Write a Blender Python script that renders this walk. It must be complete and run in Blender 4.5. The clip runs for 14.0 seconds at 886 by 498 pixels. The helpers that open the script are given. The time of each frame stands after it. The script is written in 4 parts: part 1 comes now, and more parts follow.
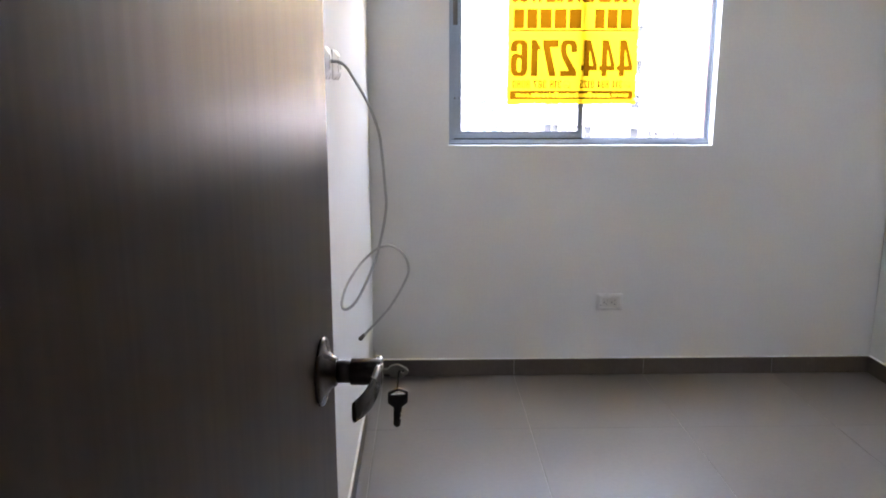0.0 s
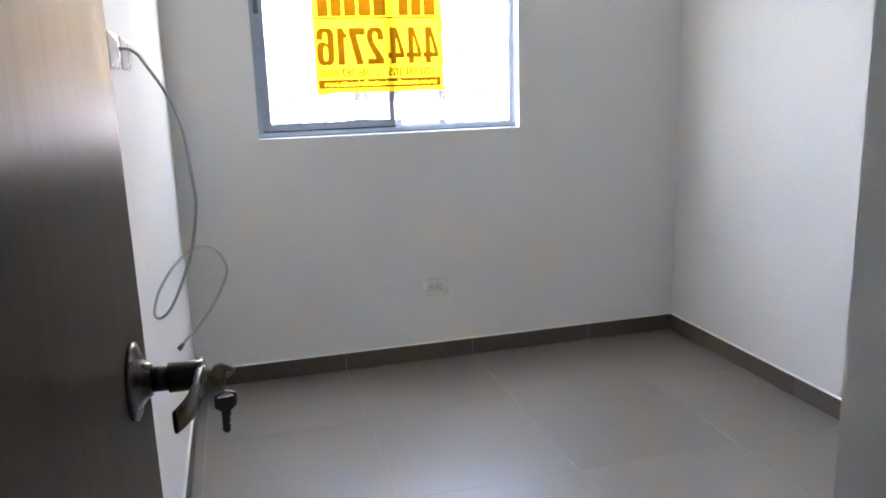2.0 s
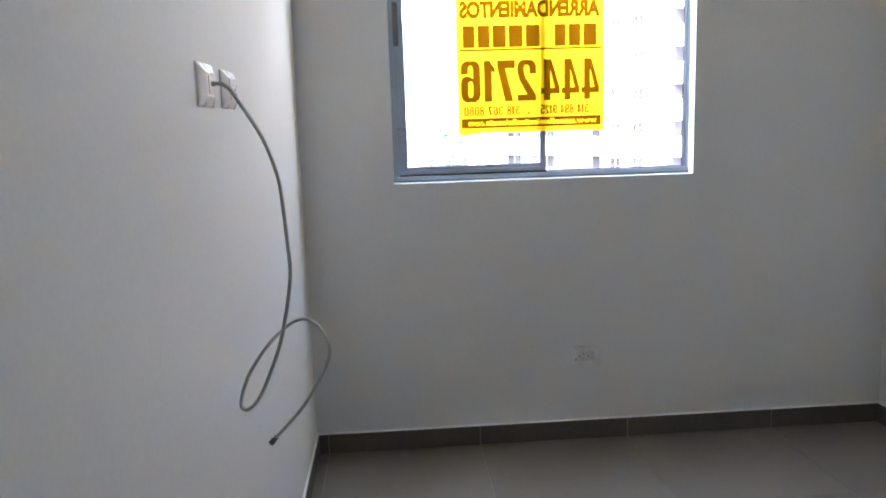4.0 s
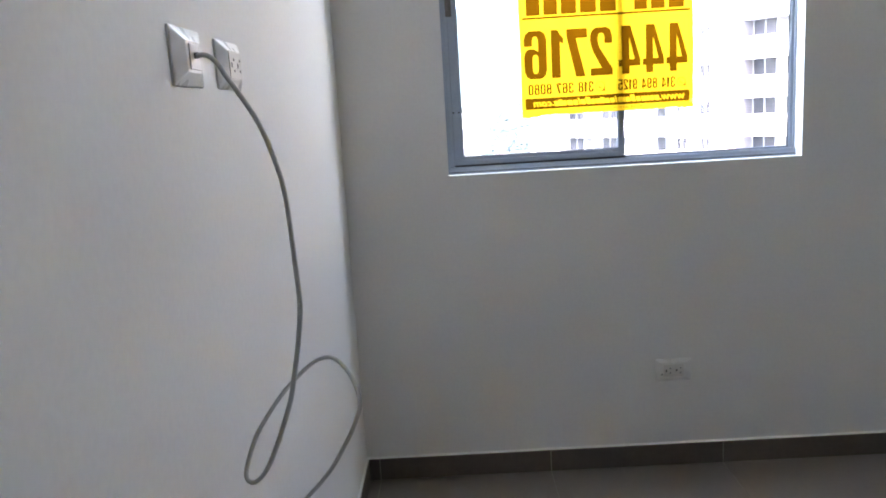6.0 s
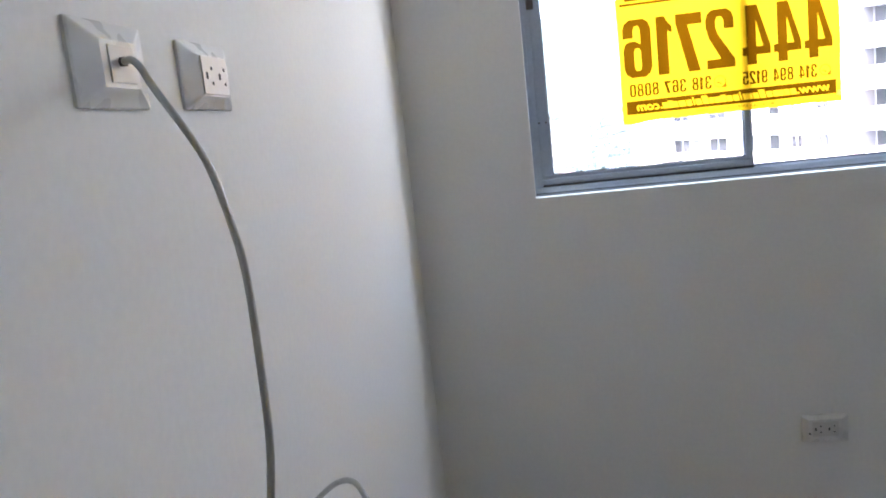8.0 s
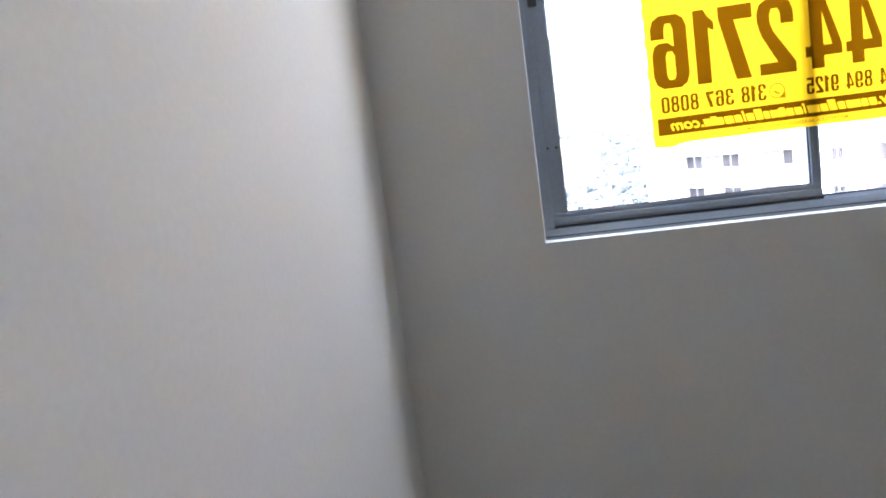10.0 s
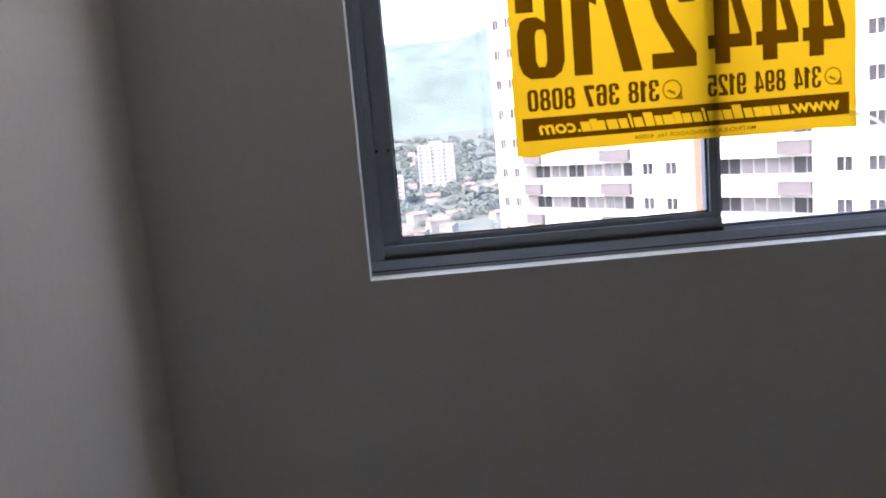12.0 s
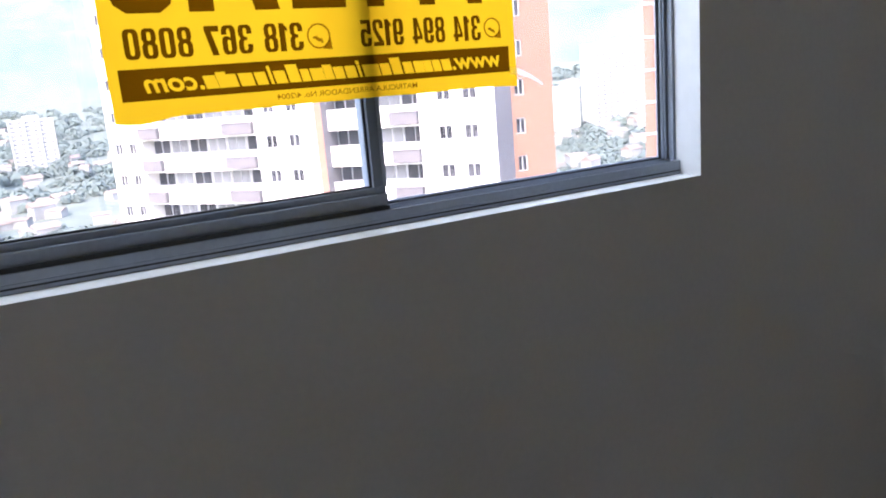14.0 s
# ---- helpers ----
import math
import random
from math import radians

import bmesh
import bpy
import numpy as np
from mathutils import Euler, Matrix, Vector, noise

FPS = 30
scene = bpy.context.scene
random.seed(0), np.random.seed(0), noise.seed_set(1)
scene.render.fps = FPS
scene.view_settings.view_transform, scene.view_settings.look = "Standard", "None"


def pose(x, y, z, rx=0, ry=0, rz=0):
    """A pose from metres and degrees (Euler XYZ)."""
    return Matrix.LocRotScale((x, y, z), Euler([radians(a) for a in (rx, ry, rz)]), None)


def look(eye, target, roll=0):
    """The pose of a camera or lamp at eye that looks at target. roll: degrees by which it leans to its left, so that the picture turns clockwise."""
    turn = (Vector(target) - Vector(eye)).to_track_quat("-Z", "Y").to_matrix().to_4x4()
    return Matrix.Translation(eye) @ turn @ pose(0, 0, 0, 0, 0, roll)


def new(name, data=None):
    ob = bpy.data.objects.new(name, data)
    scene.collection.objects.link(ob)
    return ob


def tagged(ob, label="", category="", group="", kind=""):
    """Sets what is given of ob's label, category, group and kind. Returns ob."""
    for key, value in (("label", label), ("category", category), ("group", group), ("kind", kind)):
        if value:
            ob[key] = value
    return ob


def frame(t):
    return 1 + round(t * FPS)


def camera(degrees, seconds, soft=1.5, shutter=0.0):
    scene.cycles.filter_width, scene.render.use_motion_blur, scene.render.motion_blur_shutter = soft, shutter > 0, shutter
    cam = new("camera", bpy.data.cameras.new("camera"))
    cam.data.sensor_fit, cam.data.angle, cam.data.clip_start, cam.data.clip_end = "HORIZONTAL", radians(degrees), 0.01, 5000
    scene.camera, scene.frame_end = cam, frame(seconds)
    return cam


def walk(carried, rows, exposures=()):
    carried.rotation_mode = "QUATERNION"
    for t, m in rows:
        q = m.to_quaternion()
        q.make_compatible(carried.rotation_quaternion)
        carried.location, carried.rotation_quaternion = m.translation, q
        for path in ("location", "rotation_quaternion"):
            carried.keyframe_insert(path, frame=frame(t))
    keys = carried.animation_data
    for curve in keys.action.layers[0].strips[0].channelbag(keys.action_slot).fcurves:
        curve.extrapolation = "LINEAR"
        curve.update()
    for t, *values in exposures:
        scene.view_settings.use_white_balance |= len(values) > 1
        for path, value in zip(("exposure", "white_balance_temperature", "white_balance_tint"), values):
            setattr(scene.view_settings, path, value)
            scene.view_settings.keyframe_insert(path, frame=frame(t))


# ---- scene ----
cam = camera(60.2, 14.0, soft=1.9)
PATH = [
    (0, (0.238, -3.334, 1.294), (0.285, -1.377, 0.885), -0.0),
    (0.5, (0.213, -3.334, 1.303), (0.574, -1.418, 0.858), -0.4),
    (1, (0.206, -3.319, 1.284), (0.661, -1.421, 0.848), -0.6),
    (1.5, (0.215, -3.317, 1.283), (0.73, -1.433, 0.854), -1.3),
    (2, (0.237, -3.292, 1.267), (0.742, -1.405, 0.839), -1.9),
    (2.5, (0.3, -3.167, 1.264), (0.531, -1.211, 0.917), -3.6),
    (3, (0.364, -3.121, 1.265), (0.498, -1.161, 0.894), -3.7),
    (3.5, (0.362, -2.991, 1.268), (0.515, -1.036, 0.879), -3.2),
    (4, (0.328, -2.883, 1.277), (0.459, -0.914, 0.951), -1.8),
    (4.2, (0.325, -2.885, 1.275), (0.406, -0.915, 0.937), -1.0),
    (6.3, (0.354, -2.434, 1.266), (0.308, -0.466, 0.911), -3.6),
    (6.5, (0.335, -2.394, 1.266), (0.28, -0.421, 0.945), -3.6),
    (7, (0.335, -2.344, 1.255), (0.211, -0.384, 0.879), -3.1),
    (7.5, (0.401, -2.199, 1.259), (0.11, -0.246, 0.942), -4.5),
    (7.7, (0.398, -2.167, 1.262), (0.086, -0.215, 0.953), -5.7),
    (9.8, (0.376, -1.703, 1.286), (0.107, 0.262, 1.029), -7.1),
    (10, (0.392, -1.669, 1.277), (0.069, 0.289, 1.03), -7.5),
    (10.5, (0.394, -1.581, 1.269), (0.202, 0.384, 0.948), -7.3),
    (11, (0.345, -1.416, 1.275), (0.445, 0.562, 0.998), -4.9),
    (11.5, (0.352, -1.331, 1.265), (0.507, 0.635, 0.934), -5.1),
    (12, (0.43, -1.201, 1.267), (0.484, 0.778, 0.984), -4.9),
    (12.5, (0.491, -1.155, 1.263), (0.731, 0.801, 0.921), -5.5),
    (13, (0.468, -1.047, 1.26), (1.072, 0.817, 0.859), -4.7),
    (13.5, (0.424, -0.956, 1.282), (1.316, 0.785, 0.865), -2.9),
    (14, (0.485, -0.913, 1.248), (1.425, 0.798, 0.817), -4.8),
]
walk(cam, [(t, look(eye, target, roll)) for t, eye, target, roll in PATH], exposures=[
    (0, 5.37, 6720, 25), (0.5, 5.47, 6590, 24), (1.5, 5.54, 6520, 21), (2.5, 5.32, 6570, 22), (3.0, 5.15, 6460, 21), (3.5, 5.12, 6460, 20), (4.2, 4.77, 6610, 21), (6.5, 4.77, 6610, 21), (7.7, 4.85, 6610, 21),
    (10.0, 4.57, 6740, 22), (10.5, 4.58, 6760, 23), (11.0, 3.70, 6920, 24), (11.5, 3.67, 6920, 25), (12.0, 3.09, 7020, 26), (12.5, 2.85, 7020, 26), (13.0, 3.28, 6820, 22), (13.5, 2.93, 6920, 24), (14, 3.36, 6820, 23),
])


# ---- world, sun, exposure ----
world = bpy.data.worlds.new("world")
scene.world = world
world.use_nodes = True
wn = world.node_tree
sky = wn.nodes.new("ShaderNodeTexSky")
sky.sky_type = "NISHITA"
sky.sun_disc = False
sky.sun_elevation = radians(48)
sky.sun_rotation = radians(228)
sky.air_density, sky.dust_density = 1.0, 2.0
wn.links.new(sky.outputs[0], wn.nodes["Background"].inputs[0])
wn.nodes["Background"].inputs[1].default_value = 0.15
sun_data = bpy.data.lights.new("sun", "SUN")
sun_data.energy, sun_data.angle, sun_data.color = 0.65, radians(12), (1.0, 0.95, 0.88)
sun = new("sun", sun_data)
sun.matrix_world = look((0, 0, 90), (52, 47, 10))

# unseen area lamp added outside the window's top, for more sky light indoors
lamp_data = bpy.data.lights.new("sky_fill_lamp", "AREA")
lamp_data.shape, lamp_data.size, lamp_data.size_y = "RECTANGLE", 1.12, 0.30
lamp_data.energy, lamp_data.color = 0.85, (0.66, 0.85, 0.97)
lamp = new("sky_fill_lamp", lamp_data)
lamp.matrix_world = look((0.92, 0.28, 2.02), (1.02, -0.06, 1.0))


# ---- materials ----
def material(name, base, rough=0.5, metal=0.0, grain=0.06, grain_size=40.0, stain=0.05, stain_size=3.0,
             bump=0.05, bump_size=120.0, spec=0.5, coat=0.0, stretch=(1, 1, 1), per_object=0.0, rough_var=0.08):
    """A principled surface with fine grain, broad stains and fine relief."""
    m = bpy.data.materials.new(name)
    m.use_nodes = True
    nt = m.node_tree
    b = nt.nodes["Principled BSDF"]
    link = nt.links.new
    co = nt.nodes.new("ShaderNodeTexCoord")
    mp = nt.nodes.new("ShaderNodeMapping")
    mp.inputs["Scale"].default_value = stretch
    link(co.outputs["Object"], mp.inputs[0])

    def tex(size, detail):
        n = nt.nodes.new("ShaderNodeTexNoise")
        n.inputs["Scale"].default_value, n.inputs["Detail"].default_value = size, detail
        link(mp.outputs[0], n.inputs["Vector"])
        return n.outputs["Fac"]

    def ramp(value, lo, hi):
        n = nt.nodes.new("ShaderNodeMapRange")
        n.inputs["From Min"].default_value, n.inputs["From Max"].default_value = 0.3, 0.7
        n.inputs["To Min"].default_value, n.inputs["To Max"].default_value = lo, hi
        link(value, n.inputs["Value"])
        return n.outputs["Result"]

    def times(a, c):
        n = nt.nodes.new("ShaderNodeMath")
        n.operation = "MULTIPLY"
        link(a, n.inputs[0])
        link(c, n.inputs[1])
        return n.outputs[0]

    fine, broad = tex(grain_size, 4), tex(stain_size, 3)
    value = times(ramp(fine, 1 - grain, 1 + grain), ramp(broad, 1 - stain, 1 + stain))
    if per_object:
        info = nt.nodes.new("ShaderNodeObjectInfo")
        n = nt.nodes.new("ShaderNodeMapRange")
        n.inputs["To Min"].default_value, n.inputs["To Max"].default_value = 1 - per_object, 1 + per_object
        link(info.outputs["Random"], n.inputs["Value"])
        value = times(value, n.outputs["Result"])
    mul = nt.nodes.new("ShaderNodeVectorMath")
    mul.operation = "SCALE"
    mul.inputs[0].default_value = base
    link(value, mul.inputs["Scale"])
    link(mul.outputs[0], b.inputs["Base Color"])
    link(ramp(broad, max(0.02, rough - rough_var), min(1, rough + rough_var)), b.inputs["Roughness"])
    b.inputs["Metallic"].default_value = metal
    b.inputs["Specular IOR Level"].default_value = spec
    b.inputs["Coat Weight"].default_value = coat
    if bump:
        bn = nt.nodes.new("ShaderNodeBump")
        bn.inputs["Strength"].default_value, bn.inputs["Distance"].default_value = bump, 0.002
        link(tex(bump_size, 3), bn.inputs["Height"])
        link(bn.outputs[0], b.inputs["Normal"])
    return m


def glass_material(name):
    """Clear glass with a thin, uneven translucent veil that stands in for the view's haze."""
    m = bpy.data.materials.new(name)
    m.use_nodes = True
    nt = m.node_tree
    b, link = nt.nodes["Principled BSDF"], nt.links.new
    b.inputs["Base Color"].default_value = (0.97, 0.99, 0.98, 1)
    b.inputs["Roughness"].default_value, b.inputs["IOR"].default_value = 0.0, 1.45
    b.inputs["Transmission Weight"].default_value = 1.0
    co, tx, mr, veil, mix = (nt.nodes.new(f"ShaderNode{n}") for n in ("TexCoord", "TexNoise", "MapRange", "BsdfTranslucent", "MixShader"))
    tx.inputs["Scale"].default_value = 5
    mr.inputs["To Min"].default_value, mr.inputs["To Max"].default_value = 0.006, 0.026
    veil.inputs["Color"].default_value = (0.93, 0.95, 0.97, 1)
    link(co.outputs["Object"], tx.inputs["Vector"])
    link(tx.outputs["Fac"], mr.inputs["Value"])
    link(mr.outputs["Result"], mix.inputs[0])
    link(b.outputs[0], mix.inputs[1])
    link(veil.outputs[0], mix.inputs[2])
    link(mix.outputs[0], nt.nodes["Material Output"].inputs[0])
    return m


def sheet_material(name, colour):
    """Thin plastic sheet that lets light through."""
    m = bpy.data.materials.new(name)
    m.use_nodes = True
    nt = m.node_tree
    nt.nodes.remove(nt.nodes["Principled BSDF"])
    co, tx = nt.nodes.new("ShaderNodeTexCoord"), nt.nodes.new("ShaderNodeTexNoise")
    tx.inputs["Scale"].default_value = 9
    nt.links.new(co.outputs["Object"], tx.inputs["Vector"])
    mr = nt.nodes.new("ShaderNodeMapRange")
    mr.inputs["To Min"].default_value, mr.inputs["To Max"].default_value = 0.92, 1.0
    nt.links.new(tx.outputs["Fac"], mr.inputs["Value"])
    sc = nt.nodes.new("ShaderNodeVectorMath")
    sc.operation = "SCALE"
    sc.inputs[0].default_value = colour
    nt.links.new(mr.outputs["Result"], sc.inputs["Scale"])
    df, tr, mix = (nt.nodes.new(f"ShaderNode{n}") for n in ("BsdfDiffuse", "BsdfTranslucent", "MixShader"))
    nt.links.new(sc.outputs[0], df.inputs["Color"])
    nt.links.new(sc.outputs[0], tr.inputs["Color"])
    mix.inputs[0].default_value = 0.9
    nt.links.new(df.outputs[0], mix.inputs[1])
    nt.links.new(tr.outputs[0], mix.inputs[2])
    nt.links.new(mix.outputs[0], nt.nodes["Material Output"].inputs[0])
    return m


def ink_material(name, colour):
    """Printed ink, a tinted film on the sheet behind it."""
    m = bpy.data.materials.new(name)
    m.use_nodes = True
    nt = m.node_tree
    nt.nodes.remove(nt.nodes["Principled BSDF"])
    tr = nt.nodes.new("ShaderNodeBsdfTransparent")
    tr.inputs["Color"].default_value = (*colour, 1)
    nt.links.new(tr.outputs[0], nt.nodes["Material Output"].inputs[0])
    return m


def door_material():
    """Dark brown wood laminate with upright grain and a few greasy marks near the lock."""
    m = material("door_laminate", (0.092, 0.067, 0.052), rough=0.31, grain=0.14, grain_size=11, stain=0.10, stain_size=0.8,
                 bump=0.012, bump_size=22, stretch=(6, 6, 0.22), rough_var=0.012, spec=0.06)
    m.node_tree.nodes["Principled BSDF"].inputs["IOR"].default_value = 1.38
    m.node_tree.nodes["Principled BSDF"].inputs["Specular Tint"].default_value = (0.85, 0.56, 0.32, 1)
    nt = m.node_tree
    b, link = nt.nodes["Principled BSDF"], nt.links.new
    co, far, tx, mr, mask, mix = (nt.nodes.new(f"ShaderNode{n}") for n in ("TexCoord", "VectorMath", "TexNoise", "MapRange", "Math", "Mix"))
    far.operation, far.inputs[1].default_value = "DISTANCE", (0.0, 0.735, 1.31)
    tx.inputs["Scale"].default_value = 60
    mr.inputs["From Min"].default_value, mr.inputs["From Max"].default_value = 0.012, 0.045
    mr.inputs["To Min"].default_value, mr.inputs["To Max"].default_value = 1.0, 0.0
    mask.operation = "MULTIPLY"
    link(co.outputs["Object"], far.inputs[0])
    link(co.outputs["Object"], tx.inputs["Vector"])
    link(far.outputs["Value"], mr.inputs["Value"])
    link(mr.outputs["Result"], mask.inputs[0])
    link(tx.outputs["Fac"], mask.inputs[1])
    mix.data_type = "RGBA"
    mix.inputs[7].default_value = (0.26, 0.21, 0.15, 1)
    link(mask.outputs[0], mix.inputs[0])
    link(b.inputs["Base Color"].links[0].from_socket, mix.inputs[6])
    link(mix.outputs[2], b.inputs["Base Color"])
    return m


WALL = material("wall_paint", (0.765, 0.745, 0.727), rough=0.75, grain=0.02, grain_size=90, stain=0.02, stain_size=1.6, bump=0.12, bump_size=160, spec=0.25)
REVEAL = material("daylit_reveal_paint", (0.90, 0.89, 0.87), rough=0.45, grain=0.02, stain=0.03, bump=0.05)
CEIL = material("ceiling_paint", (0.82, 0.82, 0.81), rough=0.85, grain=0.02, stain=0.02, bump=0.1, spec=0.2)
TILE = material("floor_tile", (0.170, 0.138, 0.116), rough=0.43, grain=0.06, grain_size=60, stain=0.05, stain_size=2.2, bump=0.02, bump_size=60, per_object=0.04, rough_var=0.03, spec=1.0)
SKIRT = material("skirting_tile", (0.105, 0.080, 0.064), rough=0.4, grain=0.07, grain_size=60, stain=0.06, bump=0.02, per_object=0.06)
TILE.node_tree.nodes["Principled BSDF"].inputs["IOR"].default_value = 1.85
GROUT = material("grout", (0.42, 0.39, 0.35), rough=0.9, grain=0.15, grain_size=80, stain=0.2, bump=0.2)
CAULK = material("caulk", (0.85, 0.84, 0.81), rough=0.6, grain=0.05, bump=0.1)
DOOR = door_material()
TRIM = material("door_frame_wood", (0.085, 0.058, 0.042), rough=0.4, grain=0.2, grain_size=14, stretch=(6, 6, 0.4), bump=0.06)
STEEL = material("brushed_nickel", (0.20, 0.18, 0.165), rough=0.22, metal=1.0, grain=0.06, grain_size=120, bump=0.03, bump_size=300, stain=0.08, stain_size=20)
DARKSTEEL = material("dark_nickel", (0.15, 0.132, 0.122), rough=0.42, metal=1.0, grain=0.08, grain_size=120, bump=0.03, stain=0.08, stain_size=20)
# nickel with the dark hall's reflection put into its base colour
ROSE = material("darkened_nickel", (0.115, 0.098, 0.088), rough=0.27, metal=1.0, grain=0.08, grain_size=120, bump=0.03, stain=0.1, stain_size=20)
BRASS = material("nickel_brass", (0.42, 0.39, 0.31), rough=0.33, metal=1.0, grain=0.1, grain_size=90, bump=0.05, stain=0.12, stain_size=30)
ALU = material("grey_aluminium", (0.30, 0.335, 0.395), rough=0.36, metal=0.15, grain=0.05, grain_size=120, stain=0.07, stain_size=5, bump=0.03, bump_size=220, stretch=(1, 1, 1))
RUBBER = material("black_gasket", (0.02, 0.02, 0.022), rough=0.7, grain=0.1, bump=0.05)
PLASTIC = material("white_plastic", (0.72, 0.70, 0.685), rough=0.28, grain=0.02, stain=0.03, stain_size=14, bump=0.02, bump_size=200)
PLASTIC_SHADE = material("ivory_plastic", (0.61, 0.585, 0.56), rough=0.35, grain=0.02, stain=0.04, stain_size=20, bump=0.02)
SLOT = material("socket_slot", (0.015, 0.014, 0.014), rough=0.7, bump=0)
CABLE = material("cable_jacket", (0.46, 0.45, 0.435), rough=0.42, grain=0.05, grain_size=150, stain=0.08, stain_size=12, bump=0.03)
GLASS = glass_material("clear_glass")
YELLOW = sheet_material("yellow_plastic_sheet", (0.84, 0.44, 0.012))
TAPE = sheet_material("clear_tape", (0.9, 0.9, 0.88))
INK = ink_material("brown_ink", (0.135, 0.088, 0.05))
INK_PALE = ink_material("pale_brown_ink", (0.36, 0.26, 0.14))
FACADE = material("white_render", (0.62, 0.60, 0.585), rough=0.85, grain=0.04, grain_size=3, stain=0.06, stain_size=0.25, bump=0.05, bump_size=6)
FARWHITE = material("far_white_render", (0.32, 0.32, 0.315), rough=0.9, grain=0.05, grain_size=1.5, stain=0.08, stain_size=0.1, bump=0)
# darker mauve copy of the render, for tower sides turned from the sun
FACADE_SHADED = material("shaded_render", (0.14, 0.128, 0.137), rough=0.85, grain=0.05, grain_size=3, stain=0.08, stain_size=0.3, bump=0.05, bump_size=6)
ORANGE = material("terracotta_brick", (0.25, 0.118, 0.080), rough=0.85, grain=0.08, grain_size=5, stain=0.08, stain_size=0.3, bump=0.1, bump_size=8)
PARAPET = material("balcony_parapet", (0.115, 0.105, 0.113), rough=0.8, grain=0.05, grain_size=4, stain=0.1, stain_size=0.8, bump=0.03)
FARPANE = material("far_window_pane", (0.030, 0.030, 0.036), rough=0.3, spec=0.2, grain=0.2, grain_size=1.5, stain=0.3, stain_size=0.6, bump=0, per_object=0.45)
CURTAIN = material("far_curtained_pane", (0.19, 0.19, 0.205), rough=0.5, grain=0.15, grain_size=4, stain=0.3, stain_size=1.2, bump=0, per_object=0.25)
PALEPANE = material("pale_far_pane", (0.10, 0.105, 0.12), rough=0.4, grain=0.1, bump=0, per_object=0.1)
FARFRAME = material("far_window_frame", (0.45, 0.445, 0.45), rough=0.5, grain=0.04, bump=0)
HOUSE = material("far_house_wall", (0.27, 0.26, 0.25), rough=0.9, grain=0.1, grain_size=0.4, stain=0.3, stain_size=0.03, bump=0)
ROOF = material("far_roof_tile", (0.22, 0.165, 0.14), rough=0.9, grain=0.15, grain_size=0.6, stain=0.3, stain_size=0.03, bump=0)
# leaf green with the haze mixed into its base, paler and bluer
LEAF = material("hazed_foliage", (0.094, 0.122, 0.110), rough=0.9, grain=0.25, grain_size=0.5, stain=0.25, stain_size=0.05, bump=0.4, bump_size=1.0)
HAZE = material("hazed_far_mountain", (0.085, 0.125, 0.106), rough=0.95, grain=0.22, grain_size=0.045, stain=0.28, stain_size=0.010, bump=0)
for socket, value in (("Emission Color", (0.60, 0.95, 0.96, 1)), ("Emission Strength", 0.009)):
    HAZE.node_tree.nodes["Principled BSDF"].inputs[socket].default_value = value   # airlight of the far backdrop, put in as a faint glow of its surface
GROUND = material("hillside", (0.100, 0.120, 0.098), rough=0.95, grain=0.25, grain_size=0.06, stain=0.35, stain_size=0.006, bump=0.3, bump_size=0.1)


# ---- helpers of the build ----
def bm_box(bm, a, b, bevel=0.0, segments=2):
    made = bmesh.ops.create_cube(bm, size=1)["verts"]
    for v in made:
        v.co = [a[i] + (v.co[i] + 0.5) * (b[i] - a[i]) for i in range(3)]
    if bevel:
        edges = list({e for v in made for e in v.link_edges})
        bmesh.ops.bevel(bm, geom=edges, offset=bevel, segments=segments, affect="EDGES", profile=0.5)


def boxes(*pairs, bevel=0.0, segments=2):
    bm = bmesh.new()
    for a, b in pairs:
        bm_box(bm, a, b, bevel, segments)
    return bm


def lathe(profile, steps=32, along="x"):
    """A turned solid: rows of (distance along the axis, radius)."""
    bm = bmesh.new()
    rings = []
    for d, r in profile:
        ring = []
        for k in range(steps):
            u, v = r * math.cos(2 * math.pi * k / steps), r * math.sin(2 * math.pi * k / steps)
            ring.append(bm.verts.new({"x": (d, u, v), "y": (u, d, v), "z": (u, v, d)}[along]))
        rings.append(ring)
    for p, q in zip(rings, rings[1:]):
        for k in range(steps):
            bm.faces.new((p[k], p[(k + 1) % steps], q[(k + 1) % steps], q[k]))
    bm.faces.new(rings[0][::-1])
    bm.faces.new(rings[-1])
    bmesh.ops.recalc_face_normals(bm, faces=bm.faces)
    for f in bm.faces:
        f.smooth = len(f.verts) == 4
    return bm


def smooth_line(points, per=8):
    """Catmull-Rom line through points."""
    p = [Vector(q) for q in points]
    p = [2 * p[0] - p[1], *p, 2 * p[-1] - p[-2]]
    out = []
    for a, b, c, d in zip(p, p[1:], p[2:], p[3:]):
        for k in range(per):
            t = k / per
            out.append(0.5 * (2 * b + (c - a) * t + (2 * a - 5 * b + 4 * c - d) * t * t + (3 * b - a - 3 * c + d) * t ** 3))
    out.append(p[-2])
    return out


